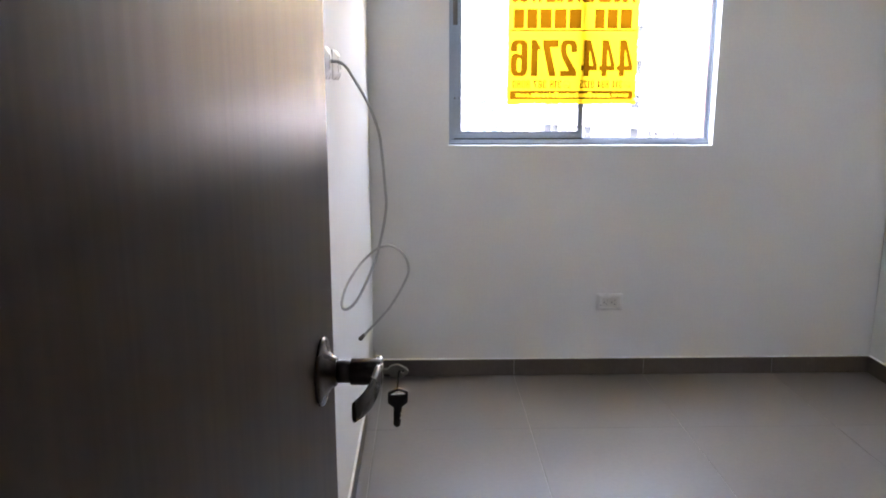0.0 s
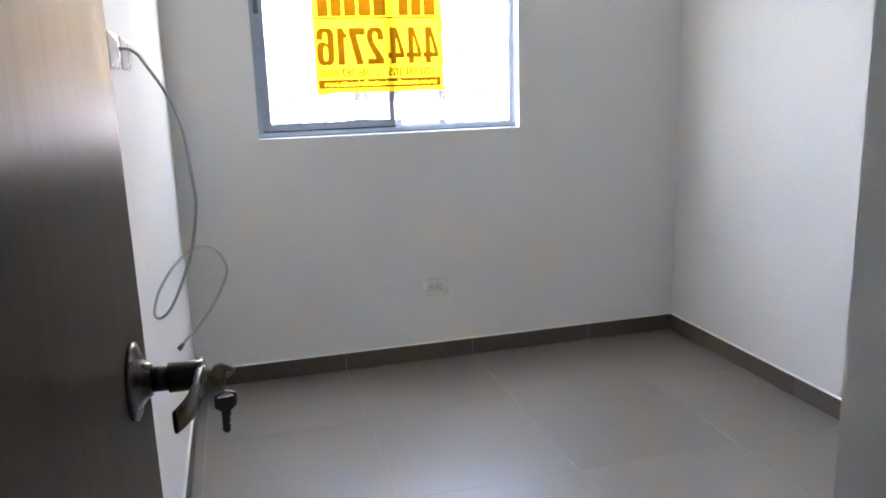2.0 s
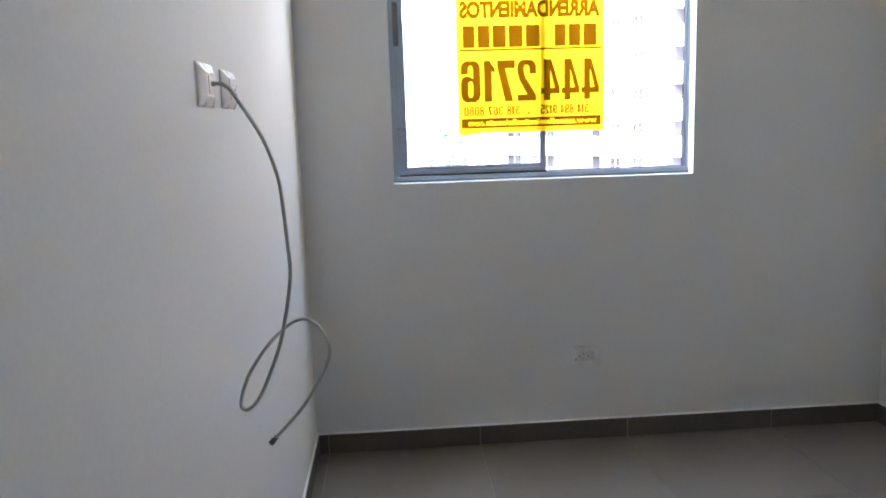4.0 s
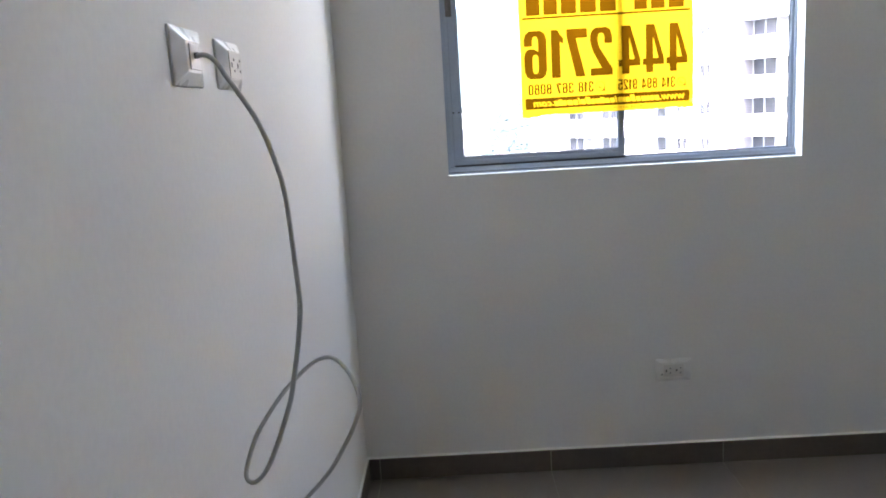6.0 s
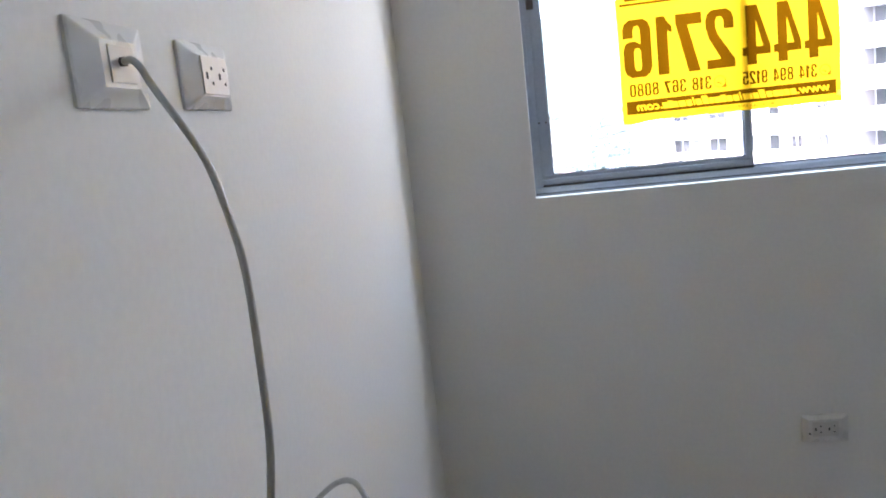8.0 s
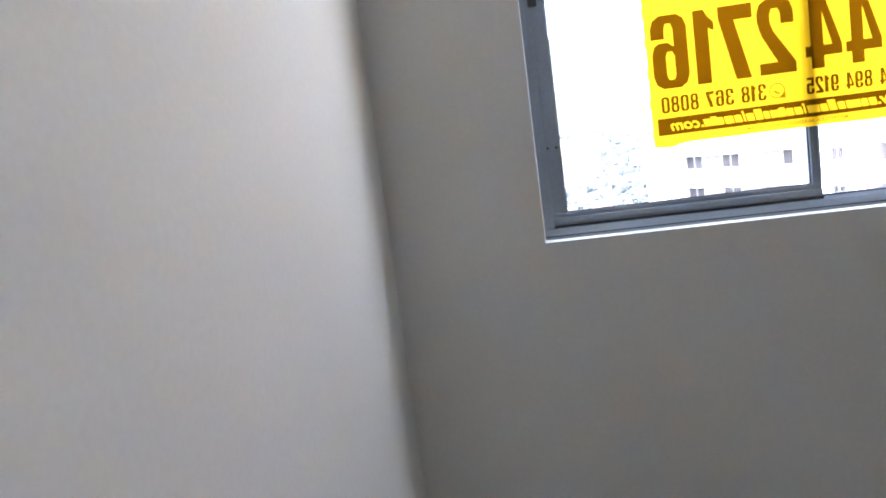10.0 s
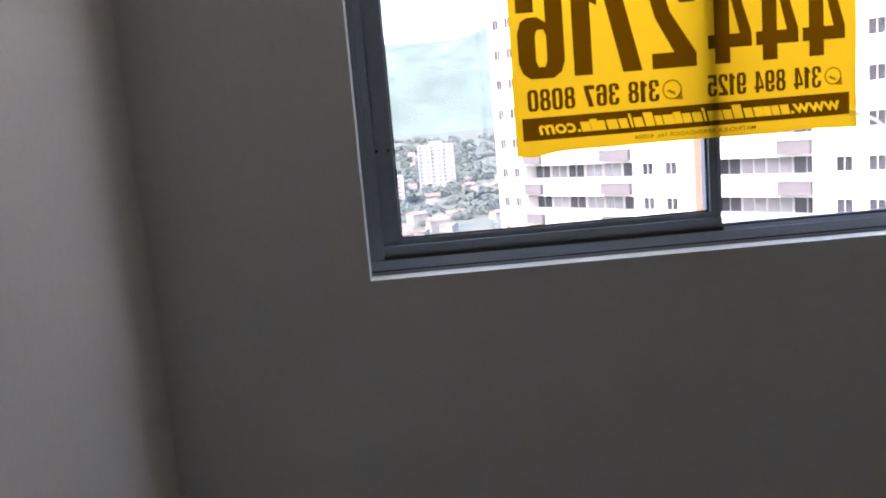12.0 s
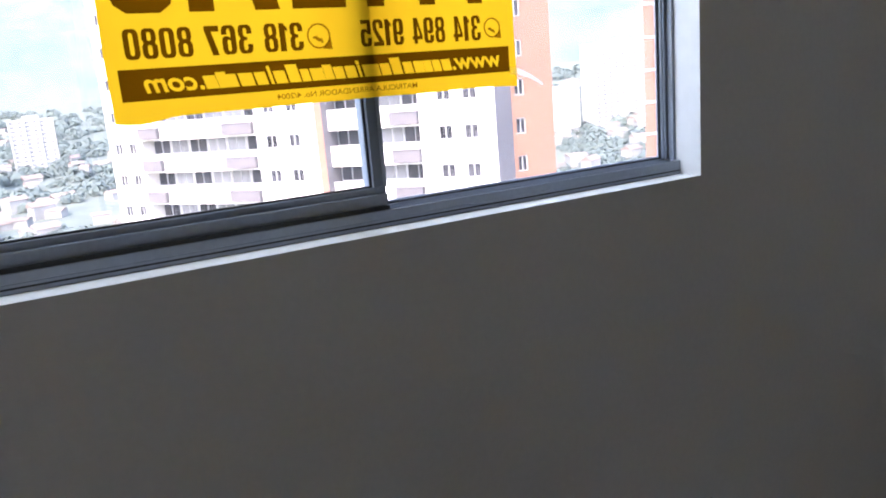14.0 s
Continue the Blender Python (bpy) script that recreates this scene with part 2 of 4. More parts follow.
def tube(line, radius, steps=12):
    bm = bmesh.new()
    rings, up = [], Vector((0, 1, 0.2)).normalized()
    for k, q in enumerate(line):
        ahead = (line[min(k + 1, len(line) - 1)] - line[max(k - 1, 0)]).normalized()
        side = ahead.cross(up).normalized()
        up = side.cross(ahead).normalized()
        rings.append([bm.verts.new(q + radius * (math.cos(2 * math.pi * n / steps) * side + math.sin(2 * math.pi * n / steps) * up)) for n in range(steps)])
    for p, q in zip(rings, rings[1:]):
        for n in range(steps):
            bm.faces.new((p[n], p[(n + 1) % steps], q[(n + 1) % steps], q[n])).smooth = True
    bm.faces.new(rings[0][::-1])
    bm.faces.new(rings[-1])
    bmesh.ops.recalc_face_normals(bm, faces=bm.faces)
    return bm


def mesh_of(name, bm, mat_):
    me = bpy.data.meshes.new(name)
    bm.to_mesh(me)
    bm.free()
    me.materials.append(mat_)
    return me


def part(name, bm, mat_, parent, label=""):
    ob = new(name, mesh_of(name, bm, mat_))
    ob.parent = parent
    return tagged(ob, label) if label else ob


def shared(name, me, parent, place, turn=0.0):
    ob = new(name, me)
    ob.parent = parent
    ob.matrix_basis = pose(*place, 0, 0, turn)
    return ob


def thing(name, label, category, place=(0, 0, 0), turn=0.0, group="", kind=""):
    ob = new(name)
    ob.empty_display_size = 0.05
    ob.matrix_basis = pose(*place, 0, 0, turn)
    return tagged(ob, label, category, group, kind)


def structure(name, bm, mat_, label, category):
    return tagged(new(name, mesh_of(name, bm, mat_)), label, category, kind="structure")


# ---- the room ----
RW, RH = 2.306, 2.42           # width and height
WX0, WX1 = 0.343, 1.496        # window opening
SILL, HEAD = 1.054, 2.16
DOORWALL = -3.30               # room face of the wall with the door
DX0, DX1, DH = 0.085, 0.862, 2.05
CLX, CLY = 0.880, -2.624       # corner of the closet wall

structure("wall_window", boxes(((-0.14, 0, -0.1), (RW + 0.14, 0.096, SILL)), ((-0.14, 0, HEAD), (RW + 0.14, 0.096, RH)),
                               ((-0.14, 0, SILL), (WX0, 0.096, HEAD)), ((WX1, 0, SILL), (RW + 0.14, 0.096, HEAD))),
          WALL, "off-white painted plaster wall around the window", "wall")
structure("wall_left", boxes(((-0.14, DOORWALL - 0.12, -0.1), (0, 0, RH))), WALL, "off-white painted plaster side wall", "wall")
structure("wall_right", boxes(((RW, CLY, -0.1), (RW + 0.14, 0, RH))), WALL, "off-white painted plaster side wall", "wall")
structure("wall_closet", boxes(((CLX, DOORWALL, -0.1), (RW + 0.14, CLY, RH))), WALL, "off-white painted plaster wall block beside the door", "wall")
structure("wall_door", boxes(((0, DOORWALL - 0.12, -0.1), (DX0 - 0.03, DOORWALL, RH)), ((DX1 + 0.03, DOORWALL - 0.12, -0.1), (RW, DOORWALL, RH)),
                             ((DX0 - 0.03, DOORWALL - 0.12, DH + 0.03), (DX1 + 0.03, DOORWALL, RH))), WALL, "off-white painted wall with the doorway", "wall")
structure("ceiling", boxes(((-0.14, DOORWALL - 0.12, RH), (RW + 0.14, 0.096, RH + 0.12))), CEIL, "white painted flat ceiling", "ceiling")
structure("wall_hall", boxes(((-0.7, -5.0, -0.1), (-0.58, DOORWALL - 0.12, RH)), ((1.7, -5.0, -0.1), (1.82, DOORWALL - 0.12, RH)),
                             ((-0.7, -5.12, -0.1), (1.82, -5.0, RH)), ((-0.7, DOORWALL - 0.24, -0.1), (-0.14, DOORWALL - 0.12, RH))),
          WALL, "off-white painted walls of the hall outside", "wall")
structure("ceiling_hall", boxes(((-0.7, -5.12, RH), (1.82, DOORWALL - 0.12, RH + 0.12))), CEIL, "white painted hall ceiling", "ceiling")

# door frame
jamb = structure("door_frame", boxes(((DX0 - 0.03, DOORWALL - 0.125, 0), (DX0, DOORWALL + 0.006, DH + 0.03), ), ((DX1, DOORWALL - 0.125, 0), (DX1 + 0.03, DOORWALL + 0.006, DH + 0.03)),
                                   ((DX0, DOORWALL - 0.125, DH), (DX1, DOORWALL + 0.006, DH + 0.03)), bevel=0.003), TRIM, "dark brown wooden door frame", "door frame")

# ---- the door, open against the side wall ----
door = thing("door_1", "dark brown wood laminate door standing open beside the wall", "door", (0.100, DOORWALL + 0.006, 0), -2.75, kind="structure")
DW = 0.766
slab_bm = boxes(((-0.038, 0.0, 0.012), (0.0, DW, 2.04)), bevel=0.0018)
part("door_leaf", slab_bm, DOOR, door)
for hz in (0.25, 1.05, 1.8):
    part("hinge", lathe([(hz - 0.045, 0.006), (hz + 0.045, 0.006)], 12, "z"), STEEL, door, "small steel butt hinge")
HY, HZ = DW - 0.074, 1.016
rose = part("rose", lathe([(0.0, 0.0350), (0.0026, 0.0350), (0.0040, 0.0336), (0.0058, 0.0262), (0.0085, 0.0198), (0.0120, 0.0160), (0.0148, 0.0150), (0.0158, 0.0145), (0.0164, 0.0124)], 48), ROSE, door, "satin nickel cone-shaped lever rose")
rose.location = (0, HY, HZ)
part("neck", lathe([(0.0160, 0.0112), (0.0298, 0.0112), (0.0302, 0.0104)], 32), DARKSTEEL, rose)
part("collar", lathe([(0.0300, 0.0128), (0.0307, 0.0134), (0.0592, 0.0134), (0.0602, 0.0126)], 40), DARKSTEEL, rose)


def lever_blade():
    """A flat blade that runs from the collar towards the hinges and turns back to the door at its end."""
    bm = bmesh.new()
    line = smooth_line([(0.0572, 0.012, 0.0), (0.0576, -0.006, -0.001), (0.0574, -0.025, -0.002), (0.0562, -0.041, -0.004), (0.0532, -0.054, -0.007), (0.0482, -0.064, -0.010), (0.0420, -0.071, -0.013)], 6)
    rings = []
    for k, q in enumerate(line):
        ahead = (line[min(k + 1, len(line) - 1)] - line[max(k - 1, 0)]).normalized()
        side = ahead.cross(Vector((0, 0, 1))).normalized()
        u = k / (len(line) - 1)
        tall, thick = 0.0128 - 0.003 * u, 0.0042 - 0.0012 * u
        ring = []
        for n in range(16):
            a = 2 * math.pi * n / 16
            c, s = math.cos(a), math.sin(a)
            ring.append(bm.verts.new(q + side * thick * math.copysign(abs(c) ** 0.6, c) + Vector((0, 0, tall * math.copysign(abs(s) ** 0.6, s)))))
        rings.append(ring)
    for p, q in zip(rings, rings[1:]):
        for n in range(16):
            bm.faces.new((p[n], p[(n + 1) % 16], q[(n + 1) % 16], q[n])).smooth = True
    bm.faces.new(rings[0][::-1])
    bm.faces.new(rings[-1])
    bmesh.ops.recalc_face_normals(bm, faces=bm.faces)
    return bm


part("lever", lever_blade(), STEEL, rose, "curved satin nickel lever blade")
part("cylinder", lathe([(0.0602, 0.0082), (0.0614, 0.0082), (0.0618, 0.0074)], 28), BRASS, rose, "brass lock cylinder with keyway")


# ---- keys hanging in the lock ----
def key_shape():
    """A house key in the local xz plane: angular bow with a slit below its peak, toothed blade under it, 2 mm thick."""
    bm = bmesh.new()
    bow = [(-0.0100, -0.0155), (-0.0102, -0.0045), (-0.0085, -0.0030), (-0.0012, 0.0), (0.0012, 0.0), (0.0085, -0.0030), (0.0102, -0.0045), (0.0100, -0.0155), (0.0062, -0.0185), (0.0042, -0.0200)]
    blade = [(0.0042, -0.0250), (0.0026, -0.0268), (0.0041, -0.0292), (0.0020, -0.0318), (0.0040, -0.0346), (0.0027, -0.0368), (0.0036, -0.0390), (0.0, -0.0418), (-0.0038, -0.0390), (-0.0042, -0.0200), (-0.0062, -0.0185)]
    slit = [(-0.0072, -0.0066), (0.0072, -0.0066), (0.0066, -0.0048), (0.0, -0.0024), (-0.0066, -0.0048)]
    rim, inner = ([bm.verts.new((x, -0.001, z)) for x, z in line] for line in (bow + blade, slit))
    edges = [bm.edges.new((ring[k], ring[(k + 1) % len(ring)])) for ring in (rim, inner) for k in range(len(ring))]
    faces = [g for g in bmesh.ops.triangle_fill(bm, use_beauty=True, edges=edges)["geom"] if isinstance(g, bmesh.types.BMFace)]
    for g in bmesh.ops.extrude_face_region(bm, geom=faces)["geom"]:
        if isinstance(g, bmesh.types.BMVert):
            g.co.y += 0.002
    bmesh.ops.recalc_face_normals(bm, faces=bm.faces)
    return bm


def key_head():
    """The bow of a key that sits in the lock, in the local xy plane: short neck and a lobed head with a hole, 2.4 mm thick."""
    bm = bmesh.new()
    head = [(0.0165 + (0.0112 + 0.0010 * math.cos(3 * a)) * math.cos(a), (0.0118 + 0.0008 * math.cos(4 * a)) * math.sin(a)) for a in [2 * math.pi * k / 36 for k in range(-16, 17)]]
    outline = [(0.0, -0.0040)] + head + [(0.0, 0.0040)]
    hole = [(0.0225 + 0.0022 * math.cos(a), 0.0038 * math.sin(a)) for a in [2 * math.pi * k / 14 for k in range(14)]]
    loops = [[bm.verts.new((x, y, -0.0012)) for x, y in line] for line in (outline, hole)]
    edges = [bm.edges.new((q[k], q[(k + 1) % len(q)])) for q in loops for k in range(len(q))]
    faces = [g for g in bmesh.ops.triangle_fill(bm, use_beauty=True, edges=edges)["geom"] if isinstance(g, bmesh.types.BMFace)]
    for g in bmesh.ops.extrude_face_region(bm, geom=faces)["geom"]:
        if isinstance(g, bmesh.types.BMVert):
            g.co.z += 0.0024
    bmesh.ops.recalc_face_normals(bm, faces=bm.faces)
    return bm


keys = thing("keys", "two worn nickel house keys, one in the lock and one hanging", "keys", (0.100, DOORWALL + 0.006, 0), -2.75)
lock_key = part("key", key_head(), BRASS, keys, "pale nickel key turned in the lock")
lock_key.matrix_basis = Matrix.Translation((0.0618, HY, HZ + 0.001)) @ pose(0, 0, 0, -56, 0, 0) @ Matrix.Scale(0.90, 4)
ring_line = [Vector((0.0775 + 0.0012 * math.sin(a), HY - 0.003 + 0.0062 * math.cos(a), HZ - 0.0085 + 0.0105 * math.sin(a))) for a in [2 * math.pi * k / 24 for k in range(25)]]
part("key_ring", tube(ring_line, 0.0008, 8), STEEL, keys, "thin split steel ring")
# darker metal carries the shade of the backlit key
hang = part("key", key_shape(), DARKSTEEL, keys, "worn nickel key, darkened for its backlit side")
hang.matrix_basis = Matrix.Translation((0.0772, HY - 0.003, HZ - 0.0162)) @ pose(0, 0, 0, 0, 2, 14)

# ---- window ----
win = thing("window_1", "grey aluminium sliding window with two clear panes", "window", kind="structure")
FY0, FY1 = 0.044, 0.095
head_z = HEAD
part("sill_rail", boxes(((WX0, FY0, SILL + 0.0005), (WX1, FY1, SILL + 0.012)), ((WX0, FY0, SILL + 0.012), (WX1, FY0 + 0.003, SILL + 0.024)),
                        ((WX0, FY0 + 0.0235, SILL + 0.012), (WX1, FY0 + 0.0255, SILL + 0.024)), ((WX0, FY1 - 0.003, SILL + 0.012), (WX1, FY1, SILL + 0.03)), bevel=0.0008, segments=1), ALU, win)
part("jamb", boxes(((WX0, FY0, SILL + 0.025), (WX0 + 0.010, FY1, head_z - 0.025)), ((WX0 + 0.010, FY0, SILL + 0.025), (WX0 + 0.024, FY0 + 0.003, head_z - 0.025)),
                   ((WX0 + 0.010, FY0 + 0.0235, SILL + 0.025), (WX0 + 0.024, FY0 + 0.0255, head_z - 0.025)), bevel=0.0008, segments=1), ALU, win)
part("jamb", boxes(((WX1 - 0.006, FY0 + 0.010, SILL + 0.025), (WX1, FY1, head_z - 0.025)), bevel=0.0008, segments=1), ALU, win)
part("head_rail", boxes(((WX0, FY0, head_z - 0.024), (WX1, FY1, head_z - 0.0005)), bevel=0.001, segments=1), ALU, win)


# lining whiter than the wall, so daylight on the reveal is in its colour
part("reveal", boxes(((WX0, -0.0015, SILL), (WX1, FY0, SILL + 0.0004)), ((WX0, -0.0015, SILL + 0.0004), (WX0 + 0.0008, FY0, HEAD)), ((WX1 - 0.0008, -0.0015, SILL + 0.0004), (WX1, FY0 + 0.010, HEAD))), REVEAL, win, "reveal and sill in paint whitened for the daylight on them")


def sash(x0, x1, y, z0, z1, left, right, rail):
    """A sliding sash: two stiles, two rails with a bead, a gasket and a pane."""
    s = part("sash", boxes(((x0, y, z0 + rail), (x0 + left, y + 0.018, z1 - rail)), bevel=0.0015), ALU, win)
    part("stile", boxes(((x1 - right, y, z0 + rail), (x1, y + 0.018, z1 - rail)), ((x1 - 0.006, y - 0.004, z0 + rail), (x1 - 0.001, y, z1 - rail)), bevel=0.0015), ALU, s)
    part("rail", boxes(((x0, y, z0), (x1, y + 0.018, z0 + rail - 0.010)), ((x0, y + 0.004, z0 + rail - 0.010), (x1, y + 0.014, z0 + rail)), bevel=0.0015), ALU, s)
    part("rail", boxes(((x0, y, z1 - rail), (x1, y + 0.018, z1)), bevel=0.0015), ALU, s)
    g = 0.0025
    part("gasket", boxes(((x0 + left, y + 0.006, z0 + rail), (x1 - right, y + 0.012, z0 + rail + g)), ((x0 + left, y + 0.006, z1 - rail - g), (x1 - right, y + 0.012, z1 - rail)),
                         ((x0 + left, y + 0.006, z0 + rail + g), (x0 + left + g, y + 0.012, z1 - rail - g)), ((x1 - right - g, y + 0.006, z0 + rail + g), (x1 - right, y + 0.012, z1 - rail - g))), RUBBER, s)
    pane = part("pane", boxes(((x0 + left + g, y + 0.007, z0 + rail + g), (x1 - right - g, y + 0.011, z1 - rail - g))), GLASS, s)
    pane.visible_shadow = False
    return s


left_sash = sash(WX0 + 0.011, 0.933, FY0 + 0.0045, SILL + 0.0125, head_z - 0.026, 0.043, 0.020, 0.044)
sash(0.914, WX1 - 0.0065, FY0 + 0.0260, SILL + 0.0125, head_z - 0.026, 0.019, 0.008, 0.014)
# black strip on the flange that draws the dark gap below the sash
part("brush_seal", boxes(((WX0 + 0.010, FY0 + 0.0008, SILL + 0.0242), (0.933, FY0 + 0.0042, SILL + 0.0300))), RUBBER, win, "black strip put in for the dark gap under the sliding sash")
# no groove is cut: a flush dark strip carries its shade
part("sill_groove", boxes(((WX0, FY0 - 0.0004, SILL + 0.0055), (WX1, FY0 + 0.0002, SILL + 0.0078))), RUBBER, win, "dark strip put in for the shade of a groove")
part("latch", boxes(((WX0 + 0.018, FY0 - 0.006, 1.562), (WX0 + 0.038, FY0 + 0.0045, 1.72)), ((WX0 + 0.023, FY0 - 0.010, 1.58), (WX0 + 0.033, FY0 - 0.006, 1.70)), bevel=0.002), DARKSTEEL, left_sash, "dark finger latch")
for sx in (WX0 + 0.027, WX0 + 0.046):
    sc = part("screw", lathe([(0, 0.0028), (0.0012, 0.0026), (0.0016, 0.0015)], 14, "y"), STEEL, left_sash)
    sc.matrix_basis = pose(sx, FY0 + 0.0045, 1.257, 180, 0, 0)
# ---- skirting and floor pieces are at the end ----

# ---- wall plates ----
def dome_plate(w, h, d, inner_w, inner_h):
    """A plate with a sloping, rounded rim (local: face towards +x, width along y, height along z)."""
    bm = bmesh.new()
    rows = [(0.0, 1.0), (0.003, 1.0), (0.0045, 0.96), (d - 0.001, 0.57), (d, 0.52)]
    rings = []
    for x, k in rows:
        hw, hh = (inner_w / 2 + (w / 2 - inner_w / 2) * (k - 0.52) / 0.48), (inner_h / 2 + (h / 2 - inner_h / 2) * (k - 0.52) / 0.48)
        ring, r = [], min(0.003, hw * 0.2)
        for cy, cz, a0 in ((hw - r, hh - r, 0), (-hw + r, hh - r, 90), (-hw + r, -hh + r, 180), (hw - r, -hh + r, 270)):
            for n in range(4):
                a = radians(a0 + 30 * n)
                ring.append(bm.verts.new((x, cy + r * math.cos(a), cz + r * math.sin(a))))
        rings.append(ring)
    for p, q in zip(rings, rings[1:]):
        for n in range(16):
            bm.faces.new((p[n], p[(n + 1) % 16], q[(n + 1) % 16], q[n]))
    bm.faces.new(rings[0][::-1])
    bm.faces.new(rings[-1])
    bmesh.ops.recalc_face_normals(bm, faces=bm.faces)
    return bm


def slots(parent, x, y, z):
    """One earthed outlet: two upright slots and a round hole."""
    for dz in (0.0085, -0.0085):
        part("slot", boxes(((x, y + 0.0036, z + dz - 0.0019), (x + 0.0006, y + 0.0078, z + dz + 0.0019)), bevel=0.0002, segments=1), SLOT, parent)
    part("earth_hole", boxes(((x, y - 0.0098, z - 0.0039), (x + 0.0006, y - 0.0055, z + 0.0039)), bevel=0.0003, segments=1), SLOT, parent)


plate = thing("cable_plate", "white plastic coaxial wall plate with sloping rim", "wall plate", (0.0, -1.447, 1.357))
part("cover", dome_plate(0.122, 0.078, 0.0135, 0.060, 0.042), PLASTIC, plate)
part("insert", boxes(((0.0135, -0.020, -0.017), (0.0150, 0.022, 0.017)), bevel=0.0006, segments=1), PLASTIC_SHADE, plate)
part("jack", lathe([(0.015, 0.0048), (0.0195, 0.0048), (0.020, 0.0038)], 6), STEEL, plate, "hexagonal metal jack").location = (0, -0.002, 0.002)

outlet_a = thing("wall_outlet", "white plastic double outlet with sloping rim", "outlet", (0.0, -1.247, 1.357), group="electrical outlets")
part("cover", dome_plate(0.126, 0.076, 0.0135, 0.072, 0.046), PLASTIC, outlet_a)
part("insert", boxes(((0.0135, -0.033, -0.0215), (0.0152, 0.034, 0.0215)), bevel=0.0006, segments=1), PLASTIC_SHADE, outlet_a)
for dy in (-0.015, 0.019):
    slots(outlet_a, 0.0152, dy, 0.0)

outlet_b = thing("wall_outlet", "white plastic double outlet low under the window", "outlet", (1.074, 0.0, 0.348), -90, group="electrical outlets")
part("cover", dome_plate(0.120, 0.078, 0.0095, 0.092, 0.056), PLASTIC, outlet_b)
part("insert", boxes(((0.0095, -0.034, -0.021), (0.0108, 0.034, 0.021)), bevel=0.0006, segments=1), PLASTIC_SHADE, outlet_b)
for dy in (-0.018, 0.017):
    slots(outlet_b, 0.0108, dy, 0.0)
part("screw", lathe([(0.0095, 0.003), (0.0102, 0.0026)], 12), SLOT, outlet_b).location = (0, -0.041, -0.013)

# ---- coaxial cable, hanging in a loop off the wall ----
cable_line = smooth_line([(0.018, -1.449, 1.359), (0.036, -1.468, 1.357), (0.054, -1.487, 1.346), (0.067, -1.496, 1.328), (0.104, -1.500, 1.265), (0.129, -1.520, 1.203), (0.137, -1.526, 1.157),
                          (0.145, -1.545, 1.070), (0.148, -1.556, 1.030), (0.142, -1.556, 0.985), (0.131, -1.550, 0.936), (0.116, -1.537, 0.885), (0.075, -1.508, 0.793), (0.045, -1.488, 0.756),
                          (0.027, -1.468, 0.759), (0.033, -1.430, 0.793), (0.046, -1.400, 0.816), (0.064, -1.360, 0.838), (0.084, -1.320, 0.854), (0.110, -1.300, 0.871), (0.141, -1.325, 0.884),
                          (0.170, -1.375, 0.883), (0.189, -1.410, 0.867), (0.196, -1.425, 0.841), (0.187, -1.430, 0.813), (0.166, -1.425, 0.773), (0.135, -1.415, 0.725), (0.073, -1.390, 0.653)], 6)
cable = thing("coaxial_cable", "pale grey coaxial cable looping down from its wall plate", "cable")
part("jacket", tube(cable_line, 0.0034, 12), CABLE, cable)
tip = cable_line[-1]
down = (cable_line[-1] - cable_line[-3]).normalized()
con = part("connector", lathe([(-0.006, 0.0046), (0.004, 0.0046), (0.0045, 0.0060), (0.014, 0.0060), (0.0145, 0.0035)], 12, "z"), DARKSTEEL, cable, "dark metal threaded connector")
con.matrix_basis = Matrix.Translation(tip) @ down.to_track_quat("Z", "Y").to_matrix().to_4x4()

# ---- rental sign taped inside the window ----
SY = FY0 - 0.0045
SX0, SX1, SZ0, SZ1 = 0.597, 1.157, 1.232, 1.90
sign = thing("rental_sign", "yellow translucent plastic rental sign with brown print, creased", "sign", (0, 0, 0))


def sheet():
    bm = bmesh.new()
    nx, nz = 44, 44
    grid = []
    for j in range(nz + 1):
        row = []
        for i in range(nx + 1):
            u, v = i / nx, j / nz
            x, z = SX0 + u * (SX1 - SX0), SZ0 + v * (SZ1 - SZ0)
            edge = 0.004 * noise.noise((x * 9, 3.1, 0)) * (1 - v) + (-0.005 * math.exp(-(((u - 0.05) / 0.05) ** 2)) if j == 0 else 0)
            crease = -0.0016 * math.exp(-abs(u - 0.5) * 40)
            row.append(bm.verts.new((x + 0.002 * noise.noise((0.3, z * 8, 2)), SY + crease + 0.0009 * noise.noise((x * 6, z * 6, 5)), z + edge)))
        grid.append(row)
    for a, b in zip(grid, grid[1:]):
        for i in range(nx):
            bm.faces.new((a[i], a[i + 1], b[i + 1], b[i])).smooth = True
    return bm


part("sheet", sheet(), YELLOW, sign)


def text_mesh(text, weight=0.0, shear=0.0):
    """The filled outlines of a line of text, flat in xy."""
    cu = bpy.data.curves.new("text", "FONT")
    cu.body, cu.size, cu.offset, cu.shear, cu.resolution_u = text, 1.0, weight, shear, 4
    tmp = bpy.data.objects.new("text", cu)
    scene.collection.objects.link(tmp)
    bpy.context.view_layer.update()
    me = bpy.data.meshes.new_from_object(tmp.evaluated_get(bpy.context.evaluated_depsgraph_get()))
    bpy.data.objects.remove(tmp)
    return me


